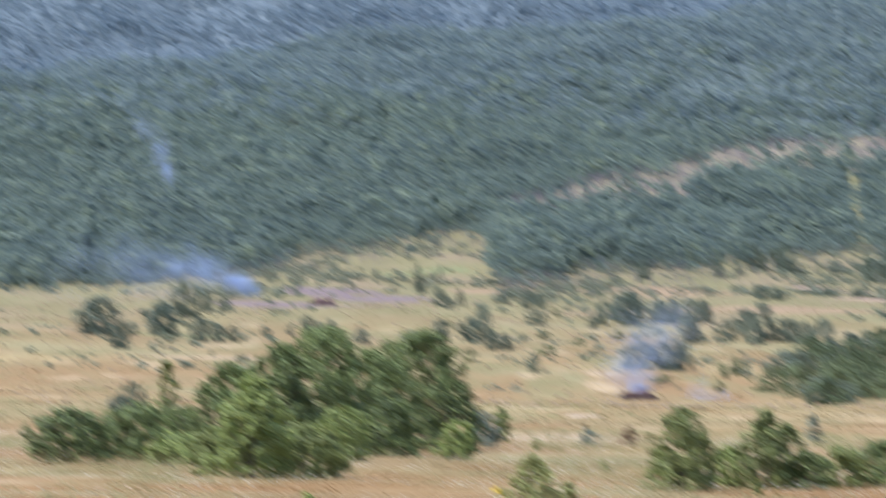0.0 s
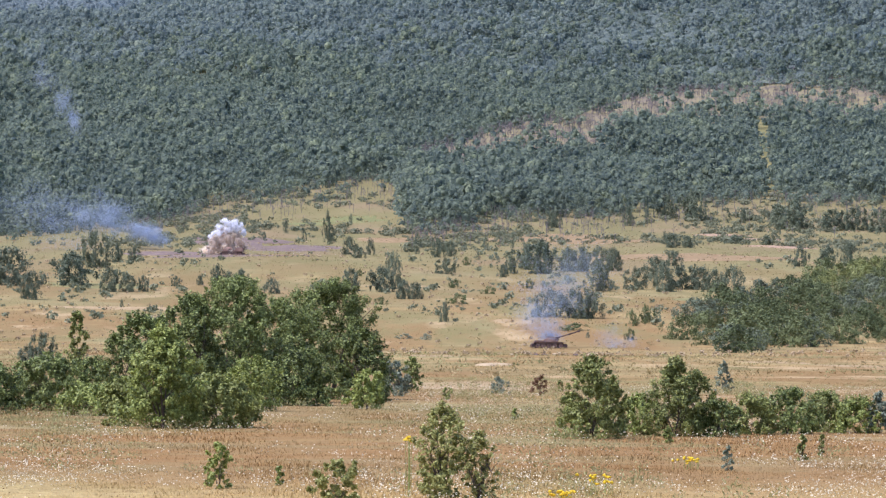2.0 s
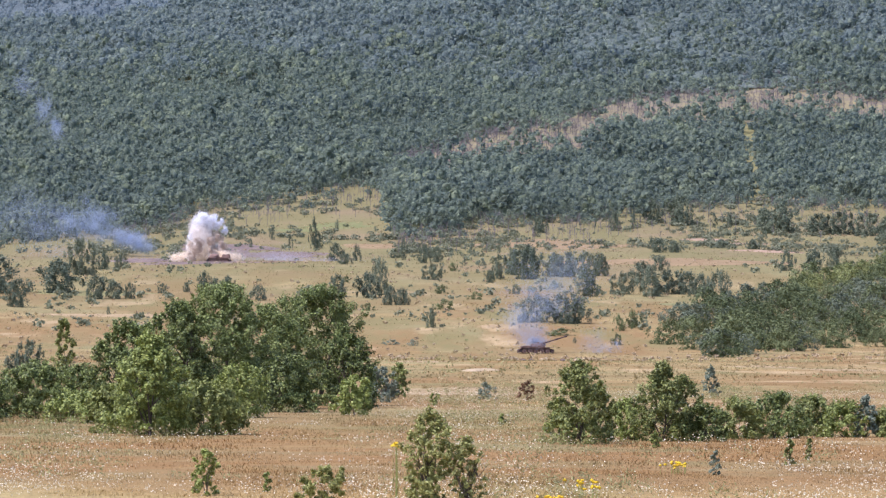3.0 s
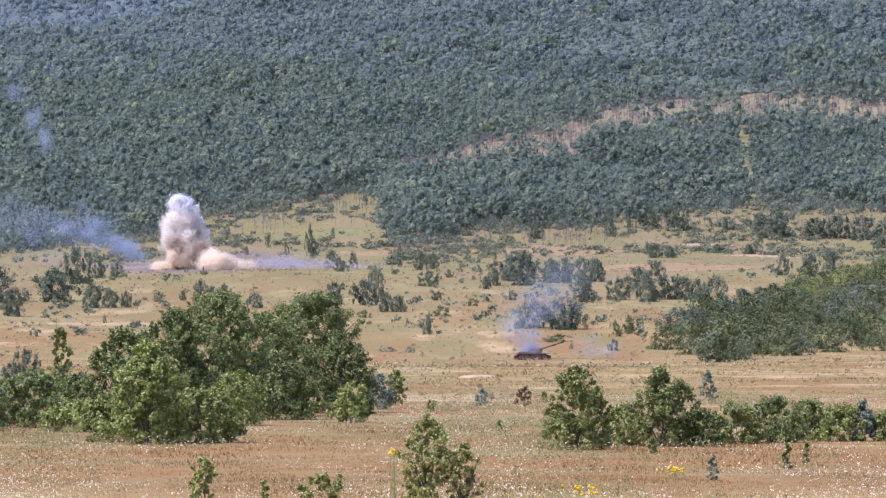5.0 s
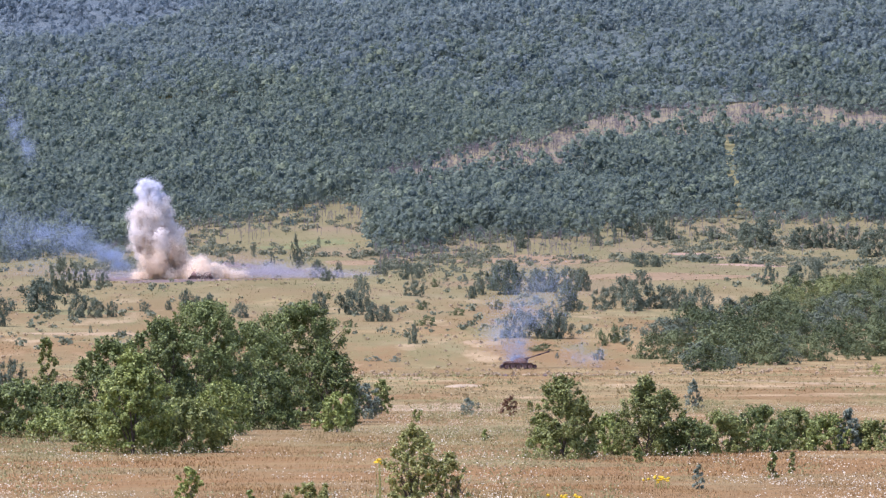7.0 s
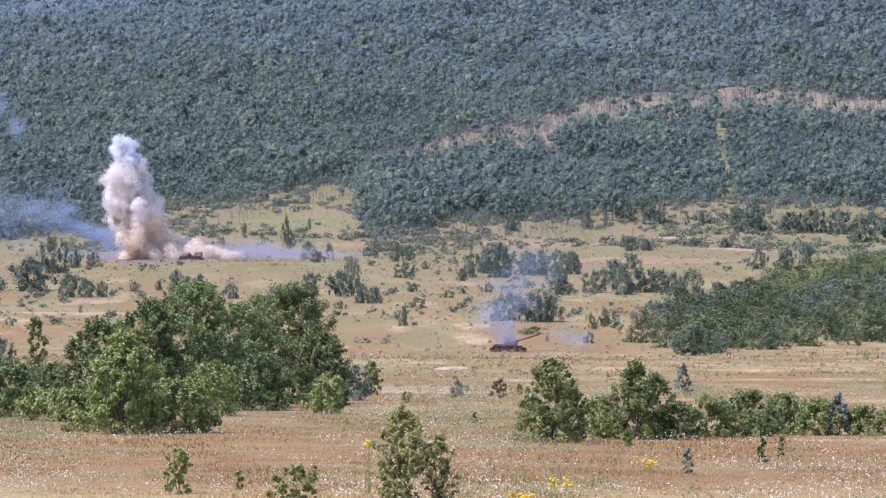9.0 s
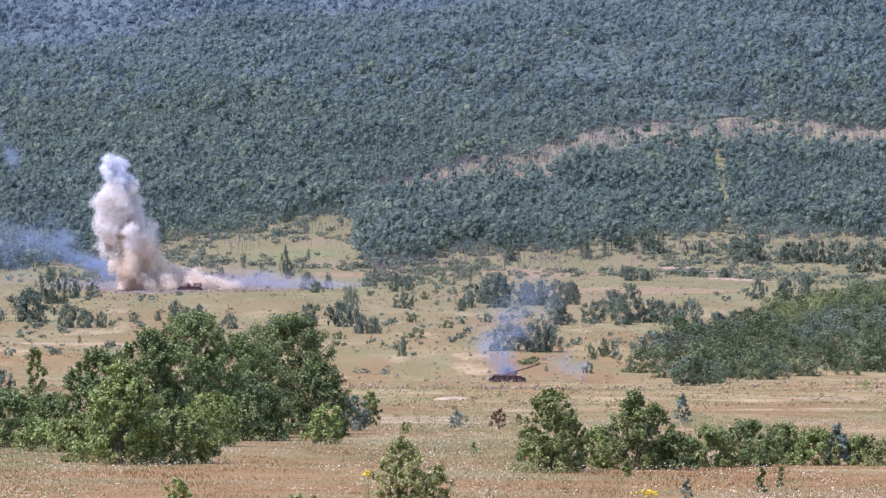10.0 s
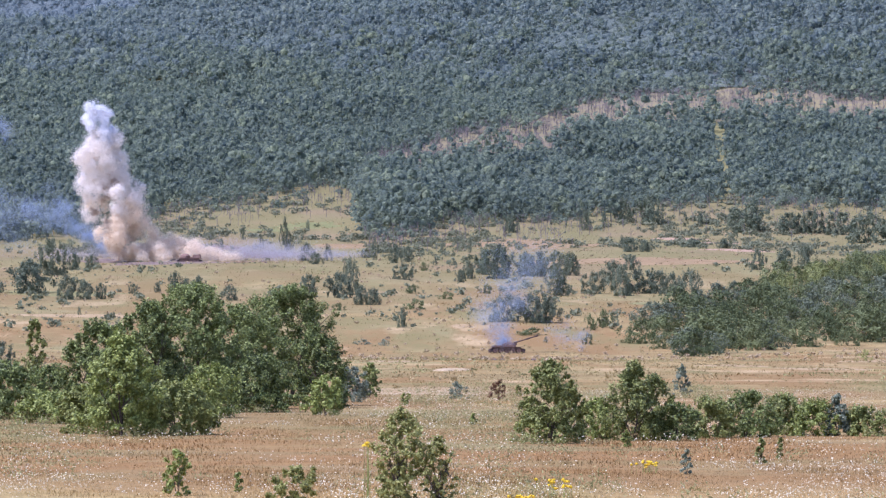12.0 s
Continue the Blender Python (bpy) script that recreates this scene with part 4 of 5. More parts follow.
def bramble():
    """Hazy grey-green bramble and young growth over the slope below the wood."""
    rng = np.random.default_rng(78)
    models = []
    for _ in range(6):
        w, o = balls(rng, 44, 0.35)
        models.append(leaves(rng, w * [0.7, 0.7, 0.3] + [0, 0, 0.22], unit(o + [0, 0, 0.6]), 0.15, 0.75, 0.5))
    u = rng.uniform(-0.075, 0.09, 2200)
    e = np.interp(u, BEARING, EDGE)
    y = e - 330 * rng.random(len(u)) ** 1.3
    x = u * y
    k = (y > 1380) & (np.sin(x * 0.07 + 2) + np.sin(y * 0.035 + x * 0.03) + rng.normal(0, 0.7, len(u)) > 0.0)
    v, t = scattered(rng, models, x[k], y[k], 1.3 + 2.4 * rng.random(k.sum()) ** 1.5)
    tagged(new("bramble", mesh_of("bramble", v, t, LEAF_BRAMBLE)), "grey-green bramble and young growth on the slope", "bramble", kind="stuff")


bramble()


def edge_brush():
    """Young growth and low boughs that close the wood's lower edge down to the ground."""
    rng = np.random.default_rng(81)
    models = []
    for _ in range(6):
        w, o = balls(rng, 60, 0.3)
        models.append(leaves(rng, w * [0.7, 0.7, 0.55] + [0, 0, 0.45], unit(o + [0, 0, 0.5]), 0.13, 0.75, 0.5))
    u = np.concatenate([rng.uniform(-0.125, 0.1, 620), rng.uniform(-0.125, 0.1, 90)])
    y = np.interp(u, BEARING, EDGE) + np.concatenate([rng.normal(8, 14, 620), rng.normal(-30, 35, 90)])
    k = (y > 1390) & (np.abs(u - RIDE) > 0.003)
    v, t = scattered(rng, models, (u * y)[k], y[k], 1.6 + 2.4 * rng.random(k.sum()) ** 1.4)
    tagged(new("edge_brush", mesh_of("edge_brush", v, t, LEAF_WOOD_HAZED)), "leafy brush along the lower edge of the wood", "brush", kind="stuff")


edge_brush()

# ---- grass and flowers of the near meadow ----
def tuft_model(rng, blades, high, wide, spread):
    chunks = []
    for _ in range(blades):
        a, h = rng.random() * 6.283, high * rng.uniform(0.5, 1.2)
        b = rng.random(2) * spread - spread / 2
        lean = rng.uniform(0.2, 1.6) * h
        w = wide * rng.uniform(0.6, 1.4)
        side = np.array([-np.sin(a), np.cos(a), 0]) * w
        tip = np.array([b[0] + np.cos(a) * lean, b[1] + np.sin(a) * lean, h])
        base = np.array([b[0], b[1], -0.03])
        chunks.append((np.stack([base - side, base + side, tip]), np.array([[0, 1, 2]])))
    return joined(chunks)


def fan(rng, n, near, far):
    y = np.sqrt(rng.uniform(near ** 2, far ** 2, n))
    return rng.uniform(-0.126, 0.103, n) * y, y


def meadow_grass():
    rng = np.random.default_rng(21)
    chunks = []
    for near, far, n, blades, high, wide, spread in ((82, 150, 17000, 8, 0.095, 0.012, 0.8), (150, 260, 15000, 7, 0.085, 0.019, 1.2), (260, 480, 11000, 6, 0.085, 0.03, 1.8), (480, 960, 11000, 5, 0.16, 0.06, 3.0), (960, 1780, 15000, 5, 0.32, 0.10, 2.8)):
        models = [tuft_model(rng, blades, high, wide, spread) for _ in range(8)]
        x, y = fan(rng, n, near, far)
        lush = 0.75 + 0.35 * np.sin(x * 0.9 + 0.3 * y) * np.sin(y * 0.17 - x * 0.2) + 0.35 * np.sin(x * 0.31 + 2) * np.sin(y * 0.06)
        chunks.append(scattered(rng, models, x, y, rng.uniform(0.6, 1.3, n) * np.clip(lush, 0.35, 1.6)))
    v, t = joined(chunks)
    tagged(new("meadow_grass", mesh_of("meadow_grass", v, t, BLADE)), "dry straw-coloured meadow grass with red-brown seed heads", "grass", kind="stuff")


meadow_grass()


def wildflowers():
    rng = np.random.default_rng(22)
    models = []
    for _ in range(4):
        n = 6
        at = np.column_stack([rng.uniform(-0.25, 0.25, (n, 2)), rng.uniform(0.10, 0.26, n)])
        models.append(leaves(rng, at, np.tile([0, -0.5, 0.7], (n, 1)), 0.018, 0.9, 0.3))
    chunks = []
    for near, far, n in ((85, 150, 5600), (150, 360, 7500)):
        x, y = fan(rng, n, near, far)
        k = np.sin(x * 0.5 + 2) + np.sin(y * 0.21 + x * 0.1) + rng.normal(0, 0.7, n) > 0.1
        chunks.append(scattered(rng, models, x[k], y[k], rng.uniform(0.8, 1.3, k.sum()) * (1 + (near > 140) * 0.3)))
    v, t = joined(chunks)
    tagged(new("white_wildflowers", mesh_of("white_wildflowers", v, t, PETAL)), "scattered white wildflowers in the dry grass", "wildflowers", kind="stuff")


wildflowers()


def seed_heads():
    """Brown dock and sorrel heads standing over the grass in drifts."""
    rng = np.random.default_rng(24)
    models = []
    for _ in range(5):
        n = 9
        at = np.column_stack([rng.uniform(-0.4, 0.4, (n, 2)), rng.uniform(0.16, 0.36, n)])
        models.append(leaves(rng, at, rng.normal(0, 1, (n, 3)), 0.018, 0.5, 0.3))
    x, y = fan(rng, 7500, 84, 340)
    k = np.sin(x * 0.23 + 0.5) + np.sin(y * 0.075 + x * 0.12 + 1) + rng.normal(0, 0.6, len(x)) > 0.2
    v, t = scattered(rng, models, x[k], y[k], rng.uniform(0.8, 1.4, k.sum()) * (0.8 + y[k] / 400))
    tagged(new("seed_heads", mesh_of("seed_heads", v, t, SEED)), "red-brown seed heads standing over the dry grass", "seed heads", kind="stuff")


seed_heads()


def yellow_clump(x, y, wide, seed, high=0.5, n=16, low=0.5):
    """A clump of yellow flowers: each on its own stem."""
    rng = np.random.default_rng(seed)
    ob = tagged(new("yellow_flowers"), "clump of bright yellow wildflowers in dry grass", "wildflowers", "yellow flower clumps")
    ob.location = (x, y, float(ground_z(x, y)))
    for _ in range(n):
        px, py, pz = rng.normal(0, wide), rng.normal(0, 0.25), rng.uniform(low, 1.0) * high
        stem = part("stem", mesh_of("stem", *tube([(px, py, -0.03), (px + 0.01, py, pz * 0.5), (px, py, pz)], [0.006, 0.005, 0.004], 4), LEAF_LIGHT), None, ob)
        bm = bmesh.new()
        made = bmesh.ops.create_icosphere(bm, subdivisions=1, radius=0.05)["verts"]
        for v in made:
            v.co = Vector((px, py, pz)) + Vector((v.co.x, v.co.y, v.co.z * 0.7)) * rng.uniform(0.6, 1.4)
        part("blossom", bm, YELLOW, stem)


for i, ((x, y), w, high) in enumerate([((6.0, 147.0), 0.22, 0.35), ((2.8, 122.8), 0.2, 0.5), ((-1.8, 120.8), 0.05, 1.45), ((1.8, 114.8), 0.15, 0.35)]):
    yellow_clump(x, y, w, 500 + i, high, 7 if high > 1 else 18, 0.9 if high > 1 else 0.5)


def weeds():
    """Green and grey-green weeds that stand in patches through the dry grass."""
    rng = np.random.default_rng(23)
    models = []
    for _ in range(5):
        n = 26
        w, o = balls(rng, n, 0.5)
        models.append(leaves(rng, w * [0.35, 0.35, 0.2] + [0, 0, 0.2], unit(o + [0, 0, 0.4]), 0.045, 0.35))
    x, y = fan(rng, 6000, 90, 420)
    k = np.sin(x * 0.37 + 1) + np.sin(y * 0.11 + x * 0.2) + rng.normal(0, 0.5, len(x)) > 0.5
    v, t = scattered(rng, models, x[k], y[k], rng.uniform(0.6, 1.5, k.sum()))
    tagged(new("green_weeds", mesh_of("green_weeds", v, t, WEED)), "dull green weeds in patches through the dry grass", "weeds", kind="stuff")


weeds()

# ---- the two wrecked tanks ----
def box(bm, lo, hi, bevel=0.03, taper=None):
    """A box from corner to corner with softened edges; taper moves the top ends in along x."""
    made = bmesh.ops.create_cube(bm, size=1)["verts"]
    for v in made:
        p = [lo[i] if v.co[i] < 0 else hi[i] for i in range(3)]
        if taper and v.co.z > 0:
            p[0] += taper[0] if v.co.x < 0 else -taper[1]
            p[1] += taper[2] if v.co.y < 0 else -taper[2]
        v.co = p
    edges = list({e for v in made for e in v.link_edges})
    bmesh.ops.bevel(bm, geom=edges, offset=bevel, segments=2, affect="EDGES")
    return bm


def solid(fn, *args, **kw):
    bm = bmesh.new()
    fn(bm, *args, **kw)
    return bm


def drum(bm, at, radius, width, axis="Y", sides=18, bevel=0.02):
    made = bmesh.ops.create_cone(bm, cap_ends=True, segments=sides, radius1=radius, radius2=radius, depth=width)["verts"]
    turn = Euler((radians(90), 0, 0)) if axis == "Y" else Euler((0, radians(90), 0)) if axis == "X" else Euler((0, 0, 0))
    m = Matrix.LocRotScale(at, turn, None)
    for v in made:
        v.co = m @ v.co
    caps = [e for e in {e for v in made for e in v.link_edges} if any(len(f.verts) > 4 for f in e.link_faces)]
    bmesh.ops.bevel(bm, geom=caps, offset=bevel, segments=2, affect="EDGES")


def track_loop(bm, y, width, xs, r, low, sag):
    """A closed track band round the wheels."""
    pts = []
    for k in range(9):
        a = radians(-90 + 180 * k / 8)
        pts.append((xs[1] + r * math.cos(a), low + r + r * math.sin(a)))
    for k in range(1, 6):
        pts.append((xs[1] + (xs[0] - xs[1]) * k / 6, low + 2 * r - sag * math.sin(math.pi * k / 6)))
    for k in range(9):
        a = radians(90 + 180 * k / 8)
        pts.append((xs[0] + r * math.cos(a), low + r + r * math.sin(a)))
    rings = []
    cx, cz = (xs[0] + xs[1]) / 2, low + r
    for x, z in pts:
        d = Vector((x - cx, z - cz)).normalized() * 0.07
        rings.append([bm.verts.new((x, y - width / 2, z)), bm.verts.new((x, y + width / 2, z)),
                      bm.verts.new((x - d.x, y + width / 2, z - d.y)), bm.verts.new((x - d.x, y - width / 2, z - d.y))])
    for a, b in zip(rings, rings[1:] + rings[:1]):
        for i in range(4):
            bm.faces.new((a[i], a[(i + 1) % 4], b[(i + 1) % 4], b[i]))


def lump(bm, at, size, rng, sub=2, rough=0.15, flat=None):
    made = bmesh.ops.create_icosphere(bm, subdivisions=sub, radius=1)["verts"]
    for v in made:
        k = 1 + rough * rng.uniform(-1, 1)
        v.co = Vector(at) + Vector((v.co.x * size[0] * k, v.co.y * size[1] * k, max(v.co.z, flat if flat is not None else -9) * size[2] * k))


def tank(name, x, y, turn, label, gun, missing=False, seed=1):
    """A burnt-out tank: hull, two tracks with their wheels, cast turret, long gun."""
    rng = random.Random(seed)
    ob = tagged(new(name), label, "tank")
    m = pose(x, y, float(ground_z(x, y)) - 0.08, 0, 0, turn)
    ob.matrix_basis = m
    part("hull", solid(box, (-3.1, -1.25, 0.45), (3.1, 1.25, 1.15), 0.05, (0.5, 0.9, 0.0)), RUST, ob)
    part("engine_deck", solid(box, (-2.6, -1.35, 1.15), (-0.6, 1.35, 1.38), 0.04, (0.2, 0.1, 0.15)), SOOT, ob)
    for side in (-1, 1):
        part("fender", solid(box, (-3.05, side * 1.4 - 0.32, 1.08), (3.05, side * 1.4 + 0.32, 1.16), 0.02), RUST, ob)
        part("track", solid(track_loop, side * 1.42, 0.55, (-2.75, 2.75), 0.42, 0.04, 0.12), SOOT, ob, "sooty steel track")
        for k in range(5):
            wheel = part("road_wheel", solid(drum, (-2.1 + 1.02 * k, side * 1.44, 0.5), 0.39, 0.42), RUST, ob)
            part("hub", solid(drum, (-2.1 + 1.02 * k, side * 1.68, 0.5), 0.12, 0.1, sides=10), SOOT, wheel)
        part("sprocket", solid(drum, (-2.8, side * 1.44, 0.55), 0.3, 0.4, sides=12), SOOT, ob)
        part("idler", solid(drum, (2.8, side * 1.44, 0.52), 0.28, 0.4, sides=12), SOOT, ob)
        for k in range(2):
            part("stowage_box", solid(box, (-2.3 + 2.6 * k, side * 1.4 - 0.26, 1.16), (-1.1 + 2.6 * k, side * 1.4 + 0.26, 1.42), 0.03), RUST, ob)
    if not missing:
        bm = bmesh.new()
        lump(bm, (0.35, 0, 1.2), (1.35, 1.2, 0.85), rng, 3, 0.02, -0.1)
        turret = part("turret", bm, RUST, ob)
        part("cupola", solid(drum, (0.0, 0.62, 2.05), 0.36, 0.26, "Z"), RUST, turret)
        part("hatch", solid(box, (-0.55, 0.2, 2.1), (-0.45, 0.8, 2.65), 0.02), SOOT, turret)
        bm = bmesh.new()
        a = radians(gun)
        for s, r, l in ((1.2, 0.15, 0.9), (2.4, 0.11, 3.2), (3.6, 0.145, 0.55), (4.5, 0.11, 1.4), (5.2, 0.16, 0.4)):
            made = bmesh.ops.create_cone(bm, cap_ends=True, segments=12, radius1=r, radius2=r * 0.95, depth=l)["verts"]
            mm = Matrix.LocRotScale((0.35 + s * math.cos(a), 0, 1.55 + s * math.sin(a)), Euler((0, radians(90) - a, 0)), None)
            for v in made:
                v.co = mm @ v.co
        part("gun_barrel", bm, SOOT, turret)
        part("mantlet", solid(box, (1.2, -0.35, 1.35), (1.75, 0.35, 1.9), 0.1), RUST, turret)
    else:
        bm = bmesh.new()
        lump(bm, (-1.2, 0.1, 1.25), (1.4, 1.15, 1.15), rng, 2, 0.12, -0.1)
        part("wrecked_turret", bm, RUST, ob)
        bm = bmesh.new()
        box(bm, (0.7, -1.25, 1.1), (3.0, 1.25, 2.15), 0.12, (0.3, 0.2, 0.15))
        part("torn_plate", bm, RUST, ob)
        part("torn_edge", solid(box, (2.55, -0.9, 1.8), (2.8, 0.2, 2.25), 0.05), SOOT, ob)
    return ob


tx, ty = (11.2, 890.0)
tank("wrecked_tank", tx, ty, 4, "burnt rust-brown tank with its gun raised, smoking", 17, seed=3)
wx, wy = (-66.2, 1323.5)
tank("tank_hulk", wx, wy, -3, "rust-brown broken tank hulk in drifting dust", 0, True, 4)


def debris():
    rng = random.Random(8)
    group = "stones round the wrecks"
    for i in range(26):
        cx, cy, sx, sy = (wx + 8, wy - 2, 16, 8) if i < 18 else (tx - 10, ty - 120, 14, 30)
        x, y = cx + rng.uniform(-sx, sx), cy + rng.uniform(-sy, sy)
        bm = bmesh.new()
        s = rng.uniform(0.25, 0.6)
        lump(bm, (0, 0, s * 0.3), (s, s * 0.8, s * 0.6), rng, 1, 0.25)
        me = bpy.data.meshes.new("stone")
        bm.to_mesh(me)
        bm.free()
        me.materials.append(SAND if i % 3 else ASH)
        ob = tagged(new("stone", me), "rough pale clod of earth on burnt ground", "stone", group)
        ob.location = (x, y, float(ground_z(x, y)) - 0.05)


debris()


def torn_plate(x, y, long, wide, turn, seed):
    """A buckled strip of torn armour lying on the burnt ground."""
    rng = random.Random(seed)
    bm = bmesh.new()
    rings = []
    for k in range(8):
        a = k / 7
        px, lift, half = (a - 0.5) * long, 0.12 + 0.22 * math.sin(a * 5 + seed) ** 2, wide * (0.5 + 0.25 * rng.uniform(-1, 1))
        rings.append([bm.verts.new((px, sy * half, lift + 0.08 * sy * rng.uniform(0, 1) + sz)) for sy, sz in ((-1, 0), (1, 0), (1, 0.06), (-1, 0.06))])
    for p, q in zip(rings, rings[1:]):
        for i in range(4):
            bm.faces.new((p[i], p[(i + 1) % 4], q[(i + 1) % 4], q[i]))
    bm.faces.new(rings[0][::-1])
    bm.faces.new(rings[-1])
    me = bpy.data.meshes.new("torn_plate")
    bm.to_mesh(me)
    bm.free()
    me.materials.append(RUST)
    ob = tagged(new("torn_plate", me), "buckled rust-brown strip of torn armour on burnt ground", "scrap", "torn plates by the hulk")
    ob.matrix_basis = pose(x, y, float(ground_z(x, y)) - 0.08, 0, 0, turn)


for i, (dx, dy, long, turn) in enumerate(((11.5, -4.0, 3.4, 6), (15.0, -2.5, 4.2, -4), (13.2, -7.0, 2.0, 20))):
    torn_plate(wx + dx, wy + dy, long, 0.9, turn, 40 + i)

# ---- smoke and dust, in clusters of fine grains that drift ----
def puff_meshes(name, material, count, n, radius, size, seed, knobs=15):
    """Billows of fine grains: bulges on a ball, denser within, thinning at the rim."""
    out = []
    for i in range(count):
        rng = np.random.default_rng(seed + i)
        c = unit(rng.normal(0, 1, (knobs, 3))) * rng.uniform(0.25, 0.6, (knobs, 1))
        r = rng.uniform(0.24, 0.44, knobs)
        own = rng.integers(0, knobs, n)
        w, _ = balls(rng, n, 0.36)
        stray = np.where(rng.random((n, 1)) < 0.42, np.abs(rng.normal(0, 0.5, (n, 1))), 0.0)
        p = c[own] + w * (1 + stray) * r[own][:, None]
        grain = size * rng.uniform(0.6, 1.3, n) * np.where(stray[:, 0] > 0.1, 0.6, 1.0)
        out.append(mesh_of(name, *leaves(rng, p * radius, unit(unit(p) + 0.5 * w + [0, 0, 0.2]), grain, 0.9, 0.3), material))
    return out


PUFF_HEAD = puff_meshes("puff", WHITE_DUST, 2, 1300, 1.9, 0.105, 660, 9)
PUFF_BROWN = puff_meshes("puff", BROWN_DUST, 2, 1500, 2.1, 0.11, 670, 9)
PUFF_WHITE = puff_meshes("puff", WHITE_DUST, 4, 2500, 3.0, 0.108, 600)
PUFF_MID = puff_meshes("puff", MID_DUST, 4, 3000, 4.0, 0.122, 620)
PUFF_TAN = puff_meshes("puff", DUST, 4, 2300, 3.8, 0.122, 640)
bx, by = (-70.6, 1340.0)
bz = float(ground_z(bx, by))
dust_cloud = tagged(new("dust_cloud"), "billowing white and tan dust column over a blast", "dust cloud")
dust_cloud.location = (bx, by, bz)
skirt_dust = tagged(new("dust_skirt"), "low tan dust spreading along the ground", "dust cloud")
skirt_dust.location = (bx, by, bz)
fireball = tagged(new("fireball"), "brief orange-white flash of the blast", "explosion")
fireball.location = (bx, by, bz)
_fb = bmesh.new()
lump(_fb, (0, 0, 0), (3.4, 3.0, 3.4), random.Random(2), 3, 0.12)
flash = part("flame", _fb, FIRE, fireball)


def column(count, seed):
    """Puffs of the column: mesh by height, each with its share of height and its stand-off from the axis."""
    rng = random.Random(seed)
    out = []
    for i in range(count):
        s = (i + 0.5) / count
        s = s ** 1.2
        mesh = rng.choice(PUFF_WHITE if s > 0.8 + rng.uniform(-0.06, 0.06) else PUFF_MID if s > 0.38 + rng.uniform(-0.12, 0.12) else PUFF_TAN)
        ob = part("puff", mesh, None, dust_cloud)
        ob.location = (0, 0, -16)
        out.append((ob, s, rng.uniform(-1, 1), rng.uniform(-1, 1), rng.uniform(0, 360)))
    return out


COLUMN = column(84, 4)
BURST = []
_r = random.Random(31)
for i in range(33):
    s = (i + 0.5) / 33
    ob = part("puff", _r.choice(PUFF_HEAD if s > 0.66 + _r.uniform(-0.1, 0.1) else PUFF_BROWN), None, dust_cloud)
    ob.location = (0, 0, -16)
    BURST.append((ob, s, _r.uniform(-1, 1), _r.uniform(-1, 1), _r.uniform(0, 360)))
SKIRT = []
_r = random.Random(12)
for i in range(64):
    ob = part("puff", _r.choice(PUFF_TAN), None, skirt_dust)
    ob.location = (0, 0, -16)
    SKIRT.append((ob, _r.uniform(-1, 1), _r.uniform(-1, 1), _r.uniform(0, 360)))


def smoke_bank(name, label, x, y, z, chain, material, seed, size, grain_count, parent_label="smoke"):
    """Smoke as several loose clusters of grains along a chain of (x, z, rx, rz, share)."""
    rng = np.random.default_rng(seed)
    ob = tagged(new(name), label, parent_label)
    ob.location = (x, y, z)
    out = []
    for cx, cz, rx, rz, share in chain:
        n = int(grain_count * share)
        knobs = rng.normal(0, 0.6, (12, 3))
        p = knobs[rng.integers(0, 12, n)] + rng.normal(0, 0.42, (n, 3)) * rng.uniform(0.4, 1.6, (n, 1))
        p = p * [rx, max(rx, rz) * 0.7, rz]
        out.append((part("wisp", mesh_of("wisp", *leaves(rng, p, np.tile([-0.3, -0.6, 0.6], (n, 1)), size * rng.uniform(0.6, 1.4, n), 0.9, 0.7), material), None, ob), cx, cz))
        out[-1][0].location = (cx, 0, cz)
    return out


tz = float(ground_z(tx, ty))
TANK_SMOKE = smoke_bank("tank_smoke", "thin blue smoke rising from the burnt tank", tx + 0.3, ty, tz, [
    (-0.2, 1.8, 1.7, 1.0, 0.55), (-1.0, 4.6, 2.4, 2.0, 0.7), (-0.4, 7.8, 3.2, 2.4, 0.8), (0.8, 11, 3.6, 2.6, 0.6), (2.0, 15, 5.0, 3.5, 0.6), (-3.5, 6, 2.5, 3.0, 0.25), (6, 14, 4.0, 3.0, 0.25), (10, 2.5, 1.6, 2.2, 0.25), (13, 1.6, 1.4, 1.3, 0.2)],
    BLUE_SMOKE, 700, 0.031, 13000)
lx, ly = (-91.3, 1377.0)
lz = float(ground_z(lx, ly))
WOOD_SMOKE = smoke_bank("wood_smoke", "blue smoke drifting off the burnt slope before the wood", lx, ly, lz, [
    (0, 3.0, 2.4, 1.7, 0.6), (-4.0, 5.5, 2.8, 2.2, 0.9), (-9, 7.5, 3.2, 2.0, 0.6), (-14, 11, 4.0, 3.2, 0.9), (-20, 14, 4.6, 4.0, 0.8), (-27, 13, 6.0, 4.5, 0.6), (-36, 15, 7.0, 5.0, 0.5), (-46, 14, 8.0, 5.0, 0.4), (-24, 5, 8.0, 3.0, 0.25)],
    BLUE_SMOKE, 720, 0.05, 12500)
HIGH_SMOKE = smoke_bank("high_smoke", "thin blue wisp of smoke high over the wood", lx - 24, ly, lz + 36, [
    (3.5, -2, 1.5, 3.0, 1.0), (1.0, 4, 1.8, 3.2, 1.0), (-3, 10, 3.0, 2.6, 0.7)], BLUE_SMOKE, 740, 0.045, 4600)
